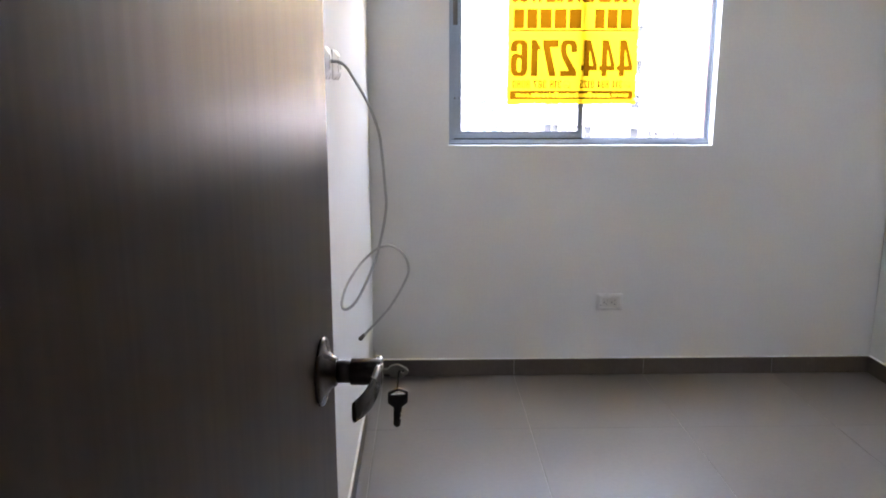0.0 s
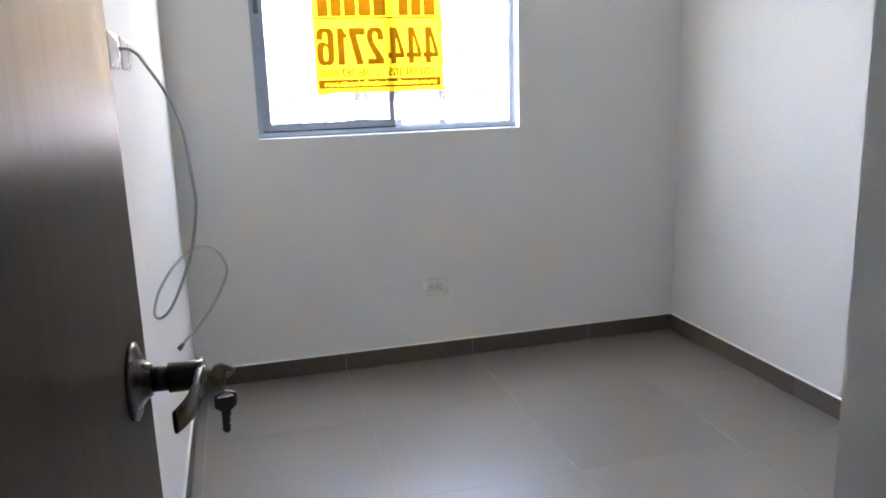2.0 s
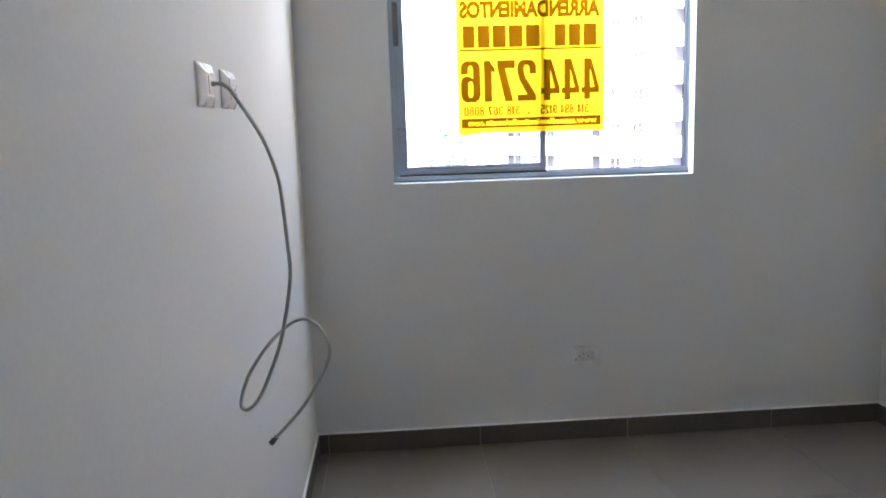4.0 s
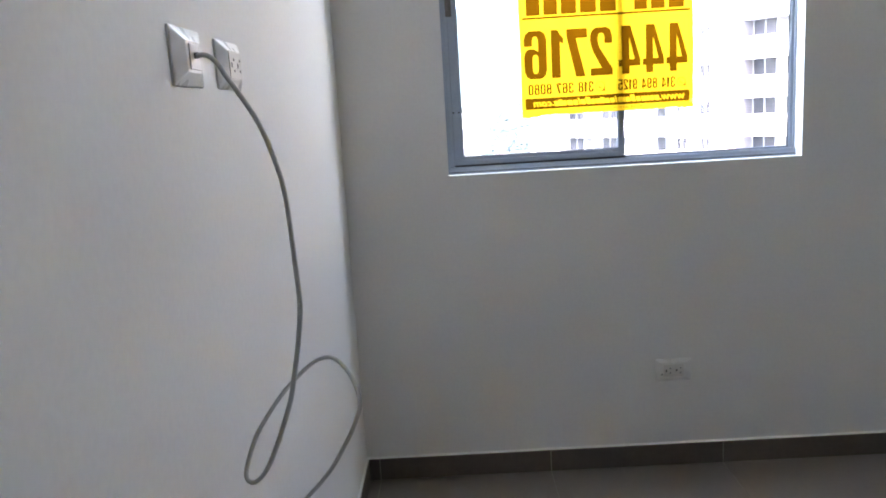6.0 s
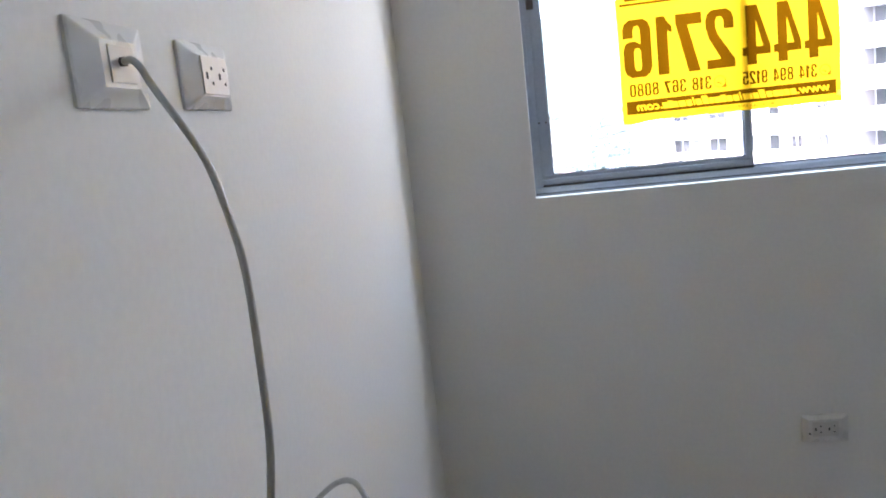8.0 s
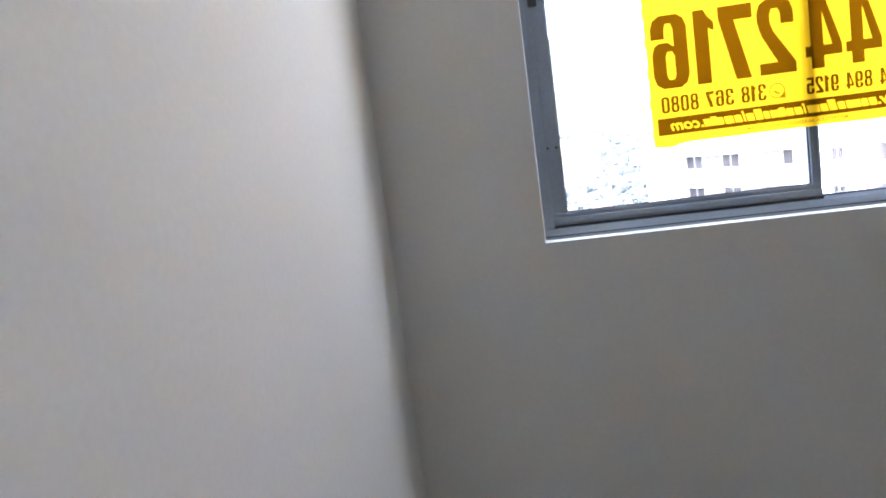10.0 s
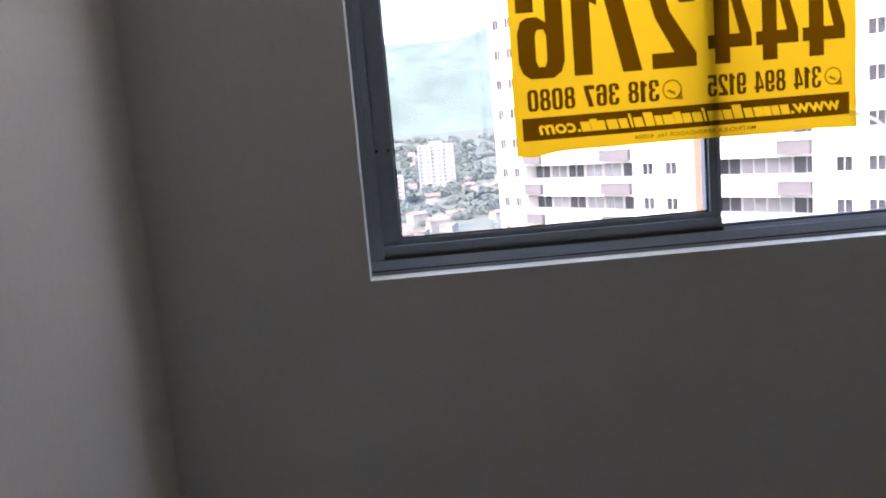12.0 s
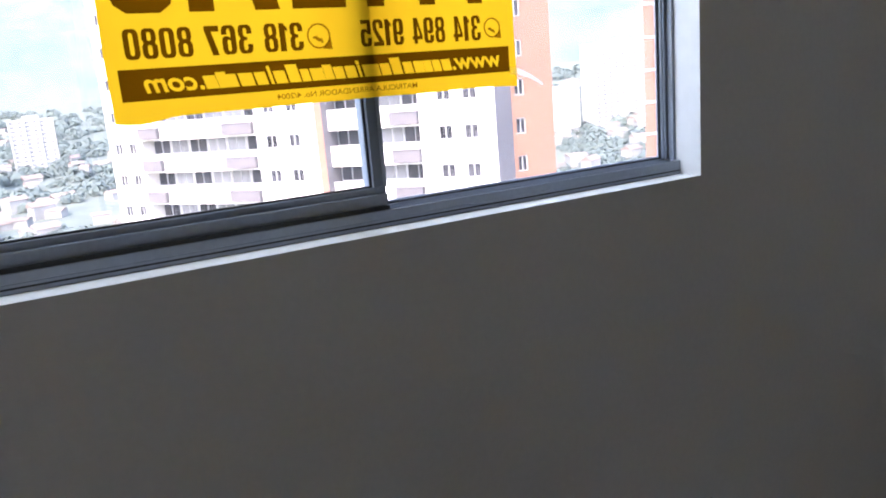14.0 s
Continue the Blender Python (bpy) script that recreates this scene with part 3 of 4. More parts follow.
def islands_of(me):
    """The connected pieces of a flat mesh, from left to right, as lists of (vertices, polygons)."""
    bm = bmesh.new()
    bm.from_mesh(me)
    bmesh.ops.remove_doubles(bm, verts=bm.verts, dist=1e-5)
    bmesh.ops.triangulate(bm, faces=bm.faces)
    seen, out = set(), []
    for start in list(bm.verts):
        if start in seen:
            continue
        island, todo = [], [start]
        while todo:
            v = todo.pop()
            if v not in seen:
                seen.add(v)
                island.append(v)
                todo += [e.other_vert(v) for e in v.link_edges]
        faces = {f for v in island for f in v.link_faces}
        if faces:
            out.append([[(v.co.x, v.co.y) for v in f.verts] for f in sorted(faces, key=lambda f: f.index)])
    bm.free()
    return sorted(out, key=lambda q: min(p[0] for t in q for p in t))


def lettering(name, text, x0, x1, z0, z1, ink, weight=0.0):
    """Text that reads from outdoors, fitted into a field of the sheet."""
    triangles = [t for q in islands_of(text_mesh(text, weight)) for t in q]
    xs, ys = [p[0] for t in triangles for p in t], [p[1] for t in triangles for p in t]
    a, b, c, d = min(xs), max(xs), min(ys), max(ys)
    bm = bmesh.new()
    for t in triangles:
        bm.faces.new([bm.verts.new((x1 - (x - a) / (b - a) * (x1 - x0), SY - 0.0030, z0 + (y - c) / (d - c) * (z1 - z0))) for x, y in t])
    return part(name, bm, ink, sign)


def covered(triangles, nx, nz):
    """Which cells of a grid over the unit square the triangles cover."""
    out = np.zeros((nz, nx), bool)
    for t in triangles:
        p = np.array(t) * (nx, nz)
        i0, j0 = np.maximum(np.floor(p.min(0)).astype(int), 0)
        i1, j1 = np.minimum(np.ceil(p.max(0)).astype(int) + 1, (nx, nz))
        gx, gy = np.meshgrid(np.arange(i0, i1) + 0.5, np.arange(j0, j1) + 0.5)
        side = [(p[(k + 1) % 3][0] - p[k][0]) * (gy - p[k][1]) - (p[(k + 1) % 3][1] - p[k][1]) * (gx - p[k][0]) for k in range(3)]
        out[j0:j1, i0:i1] |= ((side[0] >= 0) & (side[1] >= 0) & (side[2] >= 0)) | ((side[0] <= 0) & (side[1] <= 0) & (side[2] <= 0))
    return out


def printed(name, solid, x0, x1, z0, z1):
    """A field of ink, one layer thick, where the grid is solid."""
    (nz, nx), verts, faces = solid.shape, [], []
    for j in range(nz):
        edges = np.flatnonzero(np.diff(np.concatenate(([0], solid[j].astype(int), [0]))))
        za, zb = z0 + (z1 - z0) * j / nz, z0 + (z1 - z0) * (j + 1) / nz
        for i0, i1 in zip(edges[::2], edges[1::2]):
            xa, xb, k = x0 + (x1 - x0) * i0 / nx, x0 + (x1 - x0) * i1 / nx, len(verts)
            verts += [(xa, SY - 0.003, za), (xb, SY - 0.003, za), (xb, SY - 0.003, zb), (xa, SY - 0.003, zb)]
            faces.append((k, k + 1, k + 2, k + 3))
    me = bpy.data.meshes.new(name)
    me.from_pydata(verts, [], faces)
    me.materials.append(INK)
    ob = new(name, me)
    ob.parent = sign
    return ob


def heading(text, x0, x1, z0, z1, weight):
    """Heavy capitals, each a part, that read from outdoors."""
    pieces = islands_of(text_mesh(text, weight))
    xs, ys = [p[0] for q in pieces for t in q for p in t], [p[1] for q in pieces for t in q for p in t]
    a, b, c, d = min(xs), max(xs), min(ys), max(ys)
    for q in pieces:
        l, r = min(p[0] for t in q for p in t), max(p[0] for t in q for p in t)
        printed("letter", covered([[((r - x) / (r - l), (y - c) / (d - c)) for x, y in t] for t in q], 34, 48), x1 - (r - a) / (b - a) * (x1 - x0), x1 - (l - a) / (b - a) * (x1 - x0), z0, z1)


def bars(name, fields, ink):
    """Plain blocks of print: rows of (x0, x1, z0, z1)."""
    bm = bmesh.new()
    for x0, x1, z0, z1 in fields:
        bm.faces.new([bm.verts.new((x, SY - 0.0030, z)) for x, z in ((x0, z0), (x1, z0), (x1, z1), (x0, z1))])
    return part(name, bm, ink, sign)


def word_blocks(widths, x1, x0, z0, z1, gap):
    """Blocks of letter width from x1 down to x0; a width of 0 is a space."""
    total = sum(w if w else 0.7 for w in widths) + gap * (len(widths) - 1)
    k, x, out = (x1 - x0) / total, x1, []
    for w in widths:
        if w:
            out.append((x - w * k, x, z0, z1))
        x -= ((w if w else 0.7) + gap) * k
    return out


heading("ARRENDAMIENTOS", 0.608, 1.140, 1.653, 1.718, 0.06)
for fx0, fx1, fz0, fz1 in word_blocks([1, 0.9, 0.85, 0, 1.05, 1.05, 1, 0.9, 0.9], 1.126, 0.620, 1.548, 1.628, 0.22):
    bars("name_block", [(fx0, fx1, fz0, fz1)], INK)
bars("rule", [(0.606, 1.146, 1.5365, 1.5435)], INK)
# heavy condensed figures: outline and counter in a unit box, read from outdoors
ROUND = [(0.92, 0.94), (0.75, 1), (0.25, 1), (0.08, 0.94), (0, 0.83)]
FIGURES = {
    "4": ([(0.44, 1), (0.85, 1), (0.85, 0.30), (1, 0.30), (1, 0.16), (0.85, 0.16), (0.85, 0), (0.50, 0), (0.50, 0.16), (0, 0.16), (0, 0.30)], [(0.27, 0.30), (0.50, 0.30), (0.50, 0.74)]),
    "7": ([(0, 1), (1, 1), (1, 0.84), (0.58, 0), (0.12, 0), (0.54, 0.80), (0, 0.80)], []),
    "1": ([(0.46, 1), (1, 1), (1, 0), (0.28, 0), (0.28, 0.74), (0, 0.70), (0, 0.82), (0.26, 0.90)], []),
    "2": ([(0, 0), (1, 0), (1, 0.16), (0.50, 0.16), (0.90, 0.52), (1, 0.70), (1, 0.83)] + ROUND + [(0, 0.66), (0.36, 0.66), (0.36, 0.80), (0.42, 0.87), (0.58, 0.87), (0.64, 0.80), (0.64, 0.70), (0.57, 0.58), (0, 0.14)], []),
    "6": ([(0.62, 0.68), (1, 0.68), (1, 0.83)] + ROUND + [(0, 0.17), (0.08, 0.06), (0.25, 0), (0.75, 0), (0.92, 0.06), (1, 0.17), (1, 0.47), (0.92, 0.59), (0.78, 0.63), (0.55, 0.63), (0.38, 0.57), (0.38, 0.80), (0.43, 0.88), (0.57, 0.88), (0.62, 0.80)],
          [(0.38, 0.18), (0.43, 0.12), (0.57, 0.12), (0.62, 0.18), (0.62, 0.44), (0.57, 0.50), (0.43, 0.50), (0.38, 0.44)]),
    "0": ([(1, 0.83)] + ROUND + [(0, 0.17), (0.08, 0.06), (0.25, 0), (0.75, 0), (0.92, 0.06), (1, 0.17)], [(0.36, 0.2), (0.42, 0.13), (0.58, 0.13), (0.64, 0.2), (0.64, 0.8), (0.58, 0.87), (0.42, 0.87), (0.36, 0.8)]),
    "8": ([(0.97, 0.83), (0.9, 0.94), (0.75, 1), (0.25, 1), (0.1, 0.94), (0.03, 0.83), (0.03, 0.64), (0.14, 0.53), (0, 0.42), (0, 0.17), (0.08, 0.06), (0.25, 0), (0.75, 0), (0.92, 0.06), (1, 0.17), (1, 0.42), (0.86, 0.53), (0.97, 0.64)],
          [(0.36, 0.17), (0.43, 0.12), (0.57, 0.12), (0.64, 0.17), (0.64, 0.40), (0.57, 0.45), (0.43, 0.45), (0.36, 0.40)], [(0.37, 0.65), (0.44, 0.60), (0.56, 0.60), (0.63, 0.65), (0.63, 0.82), (0.56, 0.88), (0.44, 0.88), (0.37, 0.82)]),
    "3": ([(0, 0.83), (0.08, 0.94), (0.25, 1), (0.75, 1), (0.92, 0.94), (0.97, 0.83), (0.97, 0.64), (0.84, 0.53), (1, 0.42), (1, 0.17), (0.92, 0.06), (0.75, 0), (0.25, 0), (0.08, 0.06), (0, 0.17), (0, 0.32), (0.36, 0.32), (0.36, 0.18), (0.43, 0.12), (0.57, 0.12), (0.64, 0.18),
           (0.64, 0.40), (0.56, 0.46), (0.36, 0.46), (0.36, 0.58), (0.55, 0.59), (0.62, 0.65), (0.62, 0.82), (0.56, 0.88), (0.44, 0.88), (0.37, 0.82), (0.37, 0.68), (0, 0.68)], []),
    "5": ([(0.03, 1), (0.93, 1), (0.93, 0.85), (0.36, 0.85), (0.36, 0.62), (0.5, 0.66), (0.78, 0.66), (0.93, 0.60), (1, 0.48), (1, 0.17), (0.92, 0.06), (0.75, 0), (0.25, 0), (0.08, 0.06), (0, 0.17), (0, 0.32), (0.36, 0.32), (0.36, 0.18), (0.43, 0.12), (0.57, 0.12), (0.64, 0.18),
           (0.64, 0.46), (0.57, 0.53), (0.43, 0.53), (0.36, 0.46), (0.03, 0.46)], []),
}
FIGURES["9"] = tuple([(1 - u, 1 - v) for u, v in line] for line in FIGURES["6"])


def figure_print(name, fields):
    """Figures printed as one part; fields: rows of (figure, x0, x1, z0, z1)."""
    bm = bmesh.new()
    for figure, x0, x1, z0, z1 in fields:
        loops = [[bm.verts.new((x1 - u * (x1 - x0), SY - 0.0030, z0 + v * (z1 - z0))) for u, v in line] for line in FIGURES[figure] if line]
        edges = [bm.edges.new((q[k], q[(k + 1) % len(q)])) for q in loops for k in range(len(q))]
        bmesh.ops.triangle_fill(bm, use_beauty=True, edges=edges)
    return part(name, bm, INK, sign)


def phone_number(text, x0, x1, z0, z1):
    """A line of figures from x1 down to x0."""
    wide = [0.55 if c == " " else 0.62 if c == "1" else 1.0 for c in text]
    k, x, fields = (x1 - x0) / (sum(wide) + 0.16 * (len(text) - 1)), x1, []
    for c, w in zip(text, wide):
        if c != " ":
            fields.append((c, x - w * k, x, z0, z1))
        x -= (w + 0.16) * k
    return figure_print("phone_number", fields)


for figure, fx0, fx1 in (("4", 1.068, 1.137), ("4", 0.992, 1.061), ("4", 0.914, 0.985), ("2", 0.823, 0.895), ("7", 0.747, 0.815), ("1", 0.697, 0.738), ("6", 0.609, 0.683)):
    figure_print("digit", [(figure, fx0, fx1, 1.349, 1.501)])
phone_number("314 894 9125", 0.911, 1.097, 1.2985, 1.3325)
phone_number("318 367 8080", 0.619, 0.832, 1.2985, 1.3325)


def ring(cx, cz, r):
    bm = bmesh.new()
    n = 28
    inner = [bm.verts.new((cx + (r - 0.0022) * math.cos(2 * math.pi * k / n), SY - 0.003, cz + (r - 0.0022) * math.sin(2 * math.pi * k / n))) for k in range(n)]
    outer = [bm.verts.new((cx + r * math.cos(2 * math.pi * k / n), SY - 0.003, cz + r * math.sin(2 * math.pi * k / n))) for k in range(n)]
    for k in range(n):
        bm.faces.new((inner[k], inner[(k + 1) % n], outer[(k + 1) % n], outer[k]))
    for k in range(6):
        p, q = radians(195 + 16 * k), radians(195 + 16 * (k + 1))
        s0, s1 = r * 0.30, r * (0.55 if 0 < k < 5 else 0.68)
        bm.faces.new([bm.verts.new((cx + r * 0.12 + s * math.cos(w), SY - 0.003, cz + r * 0.12 + s * math.sin(w))) for s, w in ((s0, p), (s1, p), (s1, q), (s0, q))])
    bm.faces.new([bm.verts.new((cx + r * u, SY - 0.003, cz + r * w)) for u, w in ((1.0, -0.15), (1.08, -1.08), (0.25, -1.0))][:3])
    return part("icon", bm, INK_PALE, sign)


ring(1.1165, 1.315, 0.0140)
ring(0.853, 1.315, 0.0158)
# web address, left clear in a brown band: the firm's name as plain slanted blocks
BZ0, BZ1 = 1.252, 1.288


def address_band():
    slant, wx0, wx1 = 0.22, 0.608, 1.143
    pieces = islands_of(text_mesh("www.arrendamientosdelnorte.com", 0.022, slant))
    xs, ys = [p[0] for q in pieces for t in q for p in t], [p[1] for q in pieces for t in q for p in t]
    a, b = min(xs), max(xs)
    kz, triangles = 0.0225 / (max(ys) - min(ys)), []
    for n, q in enumerate(pieces):
        if 4 <= n < len(pieces) - 4:
            lean = [(x - slant * y, y) for t in q for x, y in t]
            l, r, lo, hi = min(p[0] for p in lean), max(p[0] for p in lean), min(p[1] for p in lean), max(p[1] for p in lean)
            c = [(u + slant * v, v) for u, v in ((l + 0.01, lo), (r - 0.01, lo), (r - 0.01, hi), (l + 0.01, hi))]
            q = [(c[0], c[1], c[2]), (c[0], c[2], c[3])]
        triangles += [[((1.126 - (x - a) / (b - a) * 0.492 - wx0) / (wx1 - wx0), (1.2610 + y * kz - BZ0) / (BZ1 - BZ0)) for x, y in t] for t in q]
    return printed("address_band", ~covered(triangles, 960, 44), wx0, wx1, BZ0, BZ1)


address_band()
lettering("small_print", "MATRICULA ARRENDADOR No. 4/2004", 0.789, 0.988, 1.2405, 1.2475, INK_PALE, 0.01)


def tape_flap():
    """A short strip of clear tape, curled away from the pane at its free end."""
    bm = bmesh.new()
    rows = []
    for k in range(9):
        u = k / 8
        rows.append([bm.verts.new((SX1 - 0.012 + 0.048 * u, SY - 0.002 - 0.012 * u * u, SZ0 + 0.016 - 0.020 * u * u + 0.010 * w * (1 - 0.6 * u))) for w in (0, 1)])
    for p, q in zip(rows, rows[1:]):
        bm.faces.new((p[0], p[1], q[1], q[0])).smooth = True
    return bm


part("tape", tape_flap(), TAPE, sign, "loose curl of clear tape")



# ---- outdoors: ground, hills ----
PROFILE = ((0, -60), (120, -60), (380, -47), (600, -37), (1000, -10), (1250, 12), (6500, 40))
RIDGES = ((0, -80), (1050, -80), (1250, 10), (1650, 122), (1850, 95), (2700, 305), (3100, 240), (5000, 150))


def height(x, y, profile=PROFILE):
    r, a = math.hypot(x, y), math.atan2(x, max(y, 1e-3))
    for (r0, z0), (r1, z1) in zip(profile, profile[1:]):
        if r <= r1:
            break
    t = min(1, max(0, (r - r0) / (r1 - r0)))
    z = z0 + (z1 - z0) * t * t * (3 - 2 * t)
    far = min(1, max(0, (r - 900) / 900)) if profile is RIDGES else 0
    z *= 1 + far * (0.22 * math.sin(3.1 * a + 0.4) + 0.28 * a)
    z += far * 60 * noise.noise((x / 420, y / 420, 1.7)) + far * 22 * noise.noise((x / 130, y / 130, 4.2))
    return z + min(1, r / 500) * 4 * noise.noise((x / 70, y / 70, 9))


def ground_sheet():
    xs = [4200 * (k / 70) ** 3 if k >= 0 else -4200 * (-k / 70) ** 3 for k in range(-70, 71)]
    xs = [0.35 * x + 0.65 * 4200 * k / 70 for x, k in zip(xs, range(-70, 71))]
    ys = [-4200 + 4200 * k / 24 for k in range(24)] + [4400 * (k / 120) ** 1.5 for k in range(121)]
    verts = [(x, y, height(x, abs(y))) for y in ys for x in xs]
    n = len(xs)
    faces = [(j * n + i, j * n + i + 1, (j + 1) * n + i + 1, (j + 1) * n + i) for j in range(len(ys) - 1) for i in range(n - 1)]
    me = bpy.data.meshes.new("ground")
    me.from_pydata(verts, [], faces)
    me.polygons.foreach_set("use_smooth", [True] * len(me.polygons))
    me.materials.append(GROUND)
    return tagged(new("ground", me), "green valley floor rising to wooded mountains", "ground", kind="structure")


def mountains():
    """Two wooded ridges closing the valley."""
    rs = [1050 + 55 * k for k in range(50)]
    az = [radians(-32 + 1.0 * k) for k in range(104)]
    verts = [(r * math.sin(a), r * math.cos(a), height(r * math.sin(a), r * math.cos(a), RIDGES)) for r in rs for a in az]
    n = len(az)
    me = bpy.data.meshes.new("backdrop_mountains")
    me.from_pydata(verts, [], [(j * n + i, j * n + i + 1, (j + 1) * n + i + 1, (j + 1) * n + i) for j in range(len(rs) - 1) for i in range(n - 1)])
    me.polygons.foreach_set("use_smooth", [True] * len(me.polygons))
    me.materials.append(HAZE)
    return tagged(new("backdrop_mountains", me), "blue-green mountain ridges, their haze added as a faint glow", "mountain", kind="structure")


ground_sheet()
mountains()
structure("building_below", boxes(((-3.0, -9.0, -62), (7.5, 0.09, -0.101))), FACADE, "plain pale storeys of the apartment block below the room", "building")


def joined(name, parts, mat_, label, category):
    """Many small pieces as one mesh: (vertices, faces) pairs."""
    verts, faces = [], []
    for v, f in parts:
        k = len(verts)
        verts += v
        faces += [tuple(i + k for i in q) for q in f]
    me = bpy.data.meshes.new(name)
    me.from_pydata(verts, [], faces)
    me.materials.append(mat_)
    return tagged(new(name, me), label, category, kind="stuff")


random.seed(11)


def tree_clump(x, y, s):
    """A crown of small leaf clusters over an uneven ellipsoid, lighter gaps between them."""
    z, seed, squash = height(x, y), random.uniform(0, 50), random.uniform(0.55, 0.85)
    verts, faces, n = [], [], 90 if math.hypot(x, y) < 450 else 40
    for k in range(n):
        v = 1 - 1.75 * (k + 0.5) / n
        a, r = 2.39996 * k + seed, math.sqrt(max(0, 1 - v * v))
        d = Vector((r * math.cos(a), r * math.sin(a), v))
        d *= 1 + 0.5 * noise.noise((d.x * 1.9 + seed, d.y * 1.9, d.z * 1.9))
        c = Vector((x + s * d.x, y + s * d.y, z + s * (0.55 + squash * d.z)))
        up = (Vector((d.x, d.y, 0.9 + 0.5 * d.z)) + Vector([random.uniform(-0.45, 0.45) for _ in range(3)])).normalized()
        e = up.orthogonal().normalized()
        f, w = up.cross(e), s * random.uniform(0.24, 0.44) * math.sqrt(34 / n)
        b = len(verts)
        for m in range(5):
            q, t = 2 * math.pi * m / 5 + seed, w * random.uniform(0.7, 1.15)
            verts.append(c + e * t * math.cos(q) + f * t * math.sin(q))
        faces.append((b, b + 1, b + 2, b + 3, b + 4))
    return verts, faces


def box_house(x, y, w, d, h, turn, gable):
    z = height(x, y) - 1
    c, s = math.cos(turn), math.sin(turn)
    base = [(-w, -d), (w, -d), (w, d), (-w, d)]
    p = [(x + c * a - s * b, y + s * a + c * b) for a, b in base]
    v = [(a, b, z) for a, b in p] + [(a, b, z + h) for a, b in p]
    walls = v, [(0, 1, 5, 4), (1, 2, 6, 5), (2, 3, 7, 6), (3, 0, 4, 7)]
    o = 1.12
    q = [(x + c * a * o - s * b * o, y + s * a * o + c * b * o) for a, b in base]
    r = [(x + c * a - s * b, y + s * a + c * b) for a, b in ((-w * o, 0), (w * o, 0))]
    rv = [(a, b, z + h) for a, b in q] + [(a, b, z + h + gable) for a, b in r]
    return walls, (rv, [(0, 1, 5, 4), (2, 3, 4, 5), (1, 2, 5), (3, 0, 4), (3, 2, 1, 0)])


clumps, walls, roofs = [], [], []
for _ in range(4200):
    k, r = random.uniform(-0.28, 1.12), 240 + 900 * random.random() ** 1.4
    y = r / math.sqrt(1 + k * k)
    if noise.noise((k * y / 110, y / 110, 3)) > -0.12:
        s = random.uniform(2.2, 5.5) * (0.8 + r / 1600)
        clumps += [tree_clump(k * y + random.uniform(-1.3, 1.3) * s, y + random.uniform(-1, 1) * s, s * random.uniform(0.45, 0.95)) for _ in range(3)]
for _ in range(520):
    k, r = random.uniform(-0.28, 1.12), random.uniform(230, 900)
    y = r / math.sqrt(1 + k * k)
    if noise.noise((k * y / 110, y / 110, 3)) < 0.12:
        a, b = box_house(k * y, y, random.uniform(2.5, 5.5), random.uniform(2.5, 4.5), random.uniform(3, 8), random.uniform(-0.5, 0.5), random.uniform(0.8, 2.2))
        walls.append(a)
        roofs.append(b)
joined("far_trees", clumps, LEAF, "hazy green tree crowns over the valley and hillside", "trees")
joined("far_houses", walls, HOUSE, "pale walls of many small far houses", "houses")
joined("far_roofs", roofs, ROOF, "clay tile roofs of many small far houses", "roofs")


# ---- apartment towers ----
def window_meshes(w, h, pane_mat):
    """Frame with a middle post and the pane behind it; face towards +y."""
    bar = 0.055
    fr = boxes(((-w / 2, -0.10, -h / 2), (-w / 2 + bar, 0.02, h / 2)), ((w / 2 - bar, -0.10, -h / 2), (w / 2, 0.02, h / 2)), ((-w / 2 + bar, -0.10, h / 2 - bar), (w / 2 - bar, 0.02, h / 2)),
               ((-w / 2 + bar, -0.10, -h / 2), (w / 2 - bar, 0.03, -h / 2 + bar)), ((-bar / 2, -0.09, -h / 2 + bar), (bar / 2, 0.01, h / 2 - bar)))
    pa = boxes(((-w / 2 + bar, -0.06, -h / 2 + bar), (-bar / 2, -0.05, h / 2 - bar)), ((bar / 2, -0.06, -h / 2 + bar), (w / 2 - bar, -0.05, h / 2 - bar)))
    return mesh_of("window", fr, FARFRAME), mesh_of("pane", pa, pane_mat)


def set_window(parent, meshes, place, turn=0.0):
    o = shared("window", meshes[0], parent, place, turn)
    shared("pane", meshes[1], o, (0, 0, 0))


def wall_with_holes(u0, u1, z0, z1, v0, v1, holes):
    """Solid wall from u0 to u1 with openings (u, z, width, height) in columns: made of strips between them."""
    bm = bmesh.new()
    cols = sorted({(u - w / 2, u + w / 2) for u, _, w, _ in holes})
    edge = u0
    for a, b in cols:
        bm_box(bm, (edge, v0, z0), (a, v1, z1))
        z = z0
        for hz, hh in sorted((q[1], q[3]) for q in holes if abs(q[0] - (a + b) / 2) < 0.01):
            bm_box(bm, (a, v0, z), (b, v1, hz - hh / 2))
            z = hz + hh / 2
        bm_box(bm, (a, v0, z), (b, v1, z1))
        edge = b
    bm_box(bm, (edge, v0, z0), (u1, v1, z1))
    return bm


random.seed(21)
STOREY, ROW0, ZB, ZT = 2.91, -2.64, -62, 36
ROWS = [ROW0 + STOREY * k for k in range(-4, 12)]
tower = thing("apartment_tower", "tall white rendered apartment tower with grey balconies", "building", (31.7, 46.3, 0), 126.4)
part("core", boxes(((0.0, -12, ZB), (38.5, -1.35, ZT))), FACADE, tower)
WIN_A, WIN_B = window_meshes(1.12, 1.05, FARPANE), window_meshes(0.85, 1.0, FARPANE)
near_cols, mid_cols, far_cols = (1.97, 4.07), (17.77, 20.05), (35.7, 37.4)
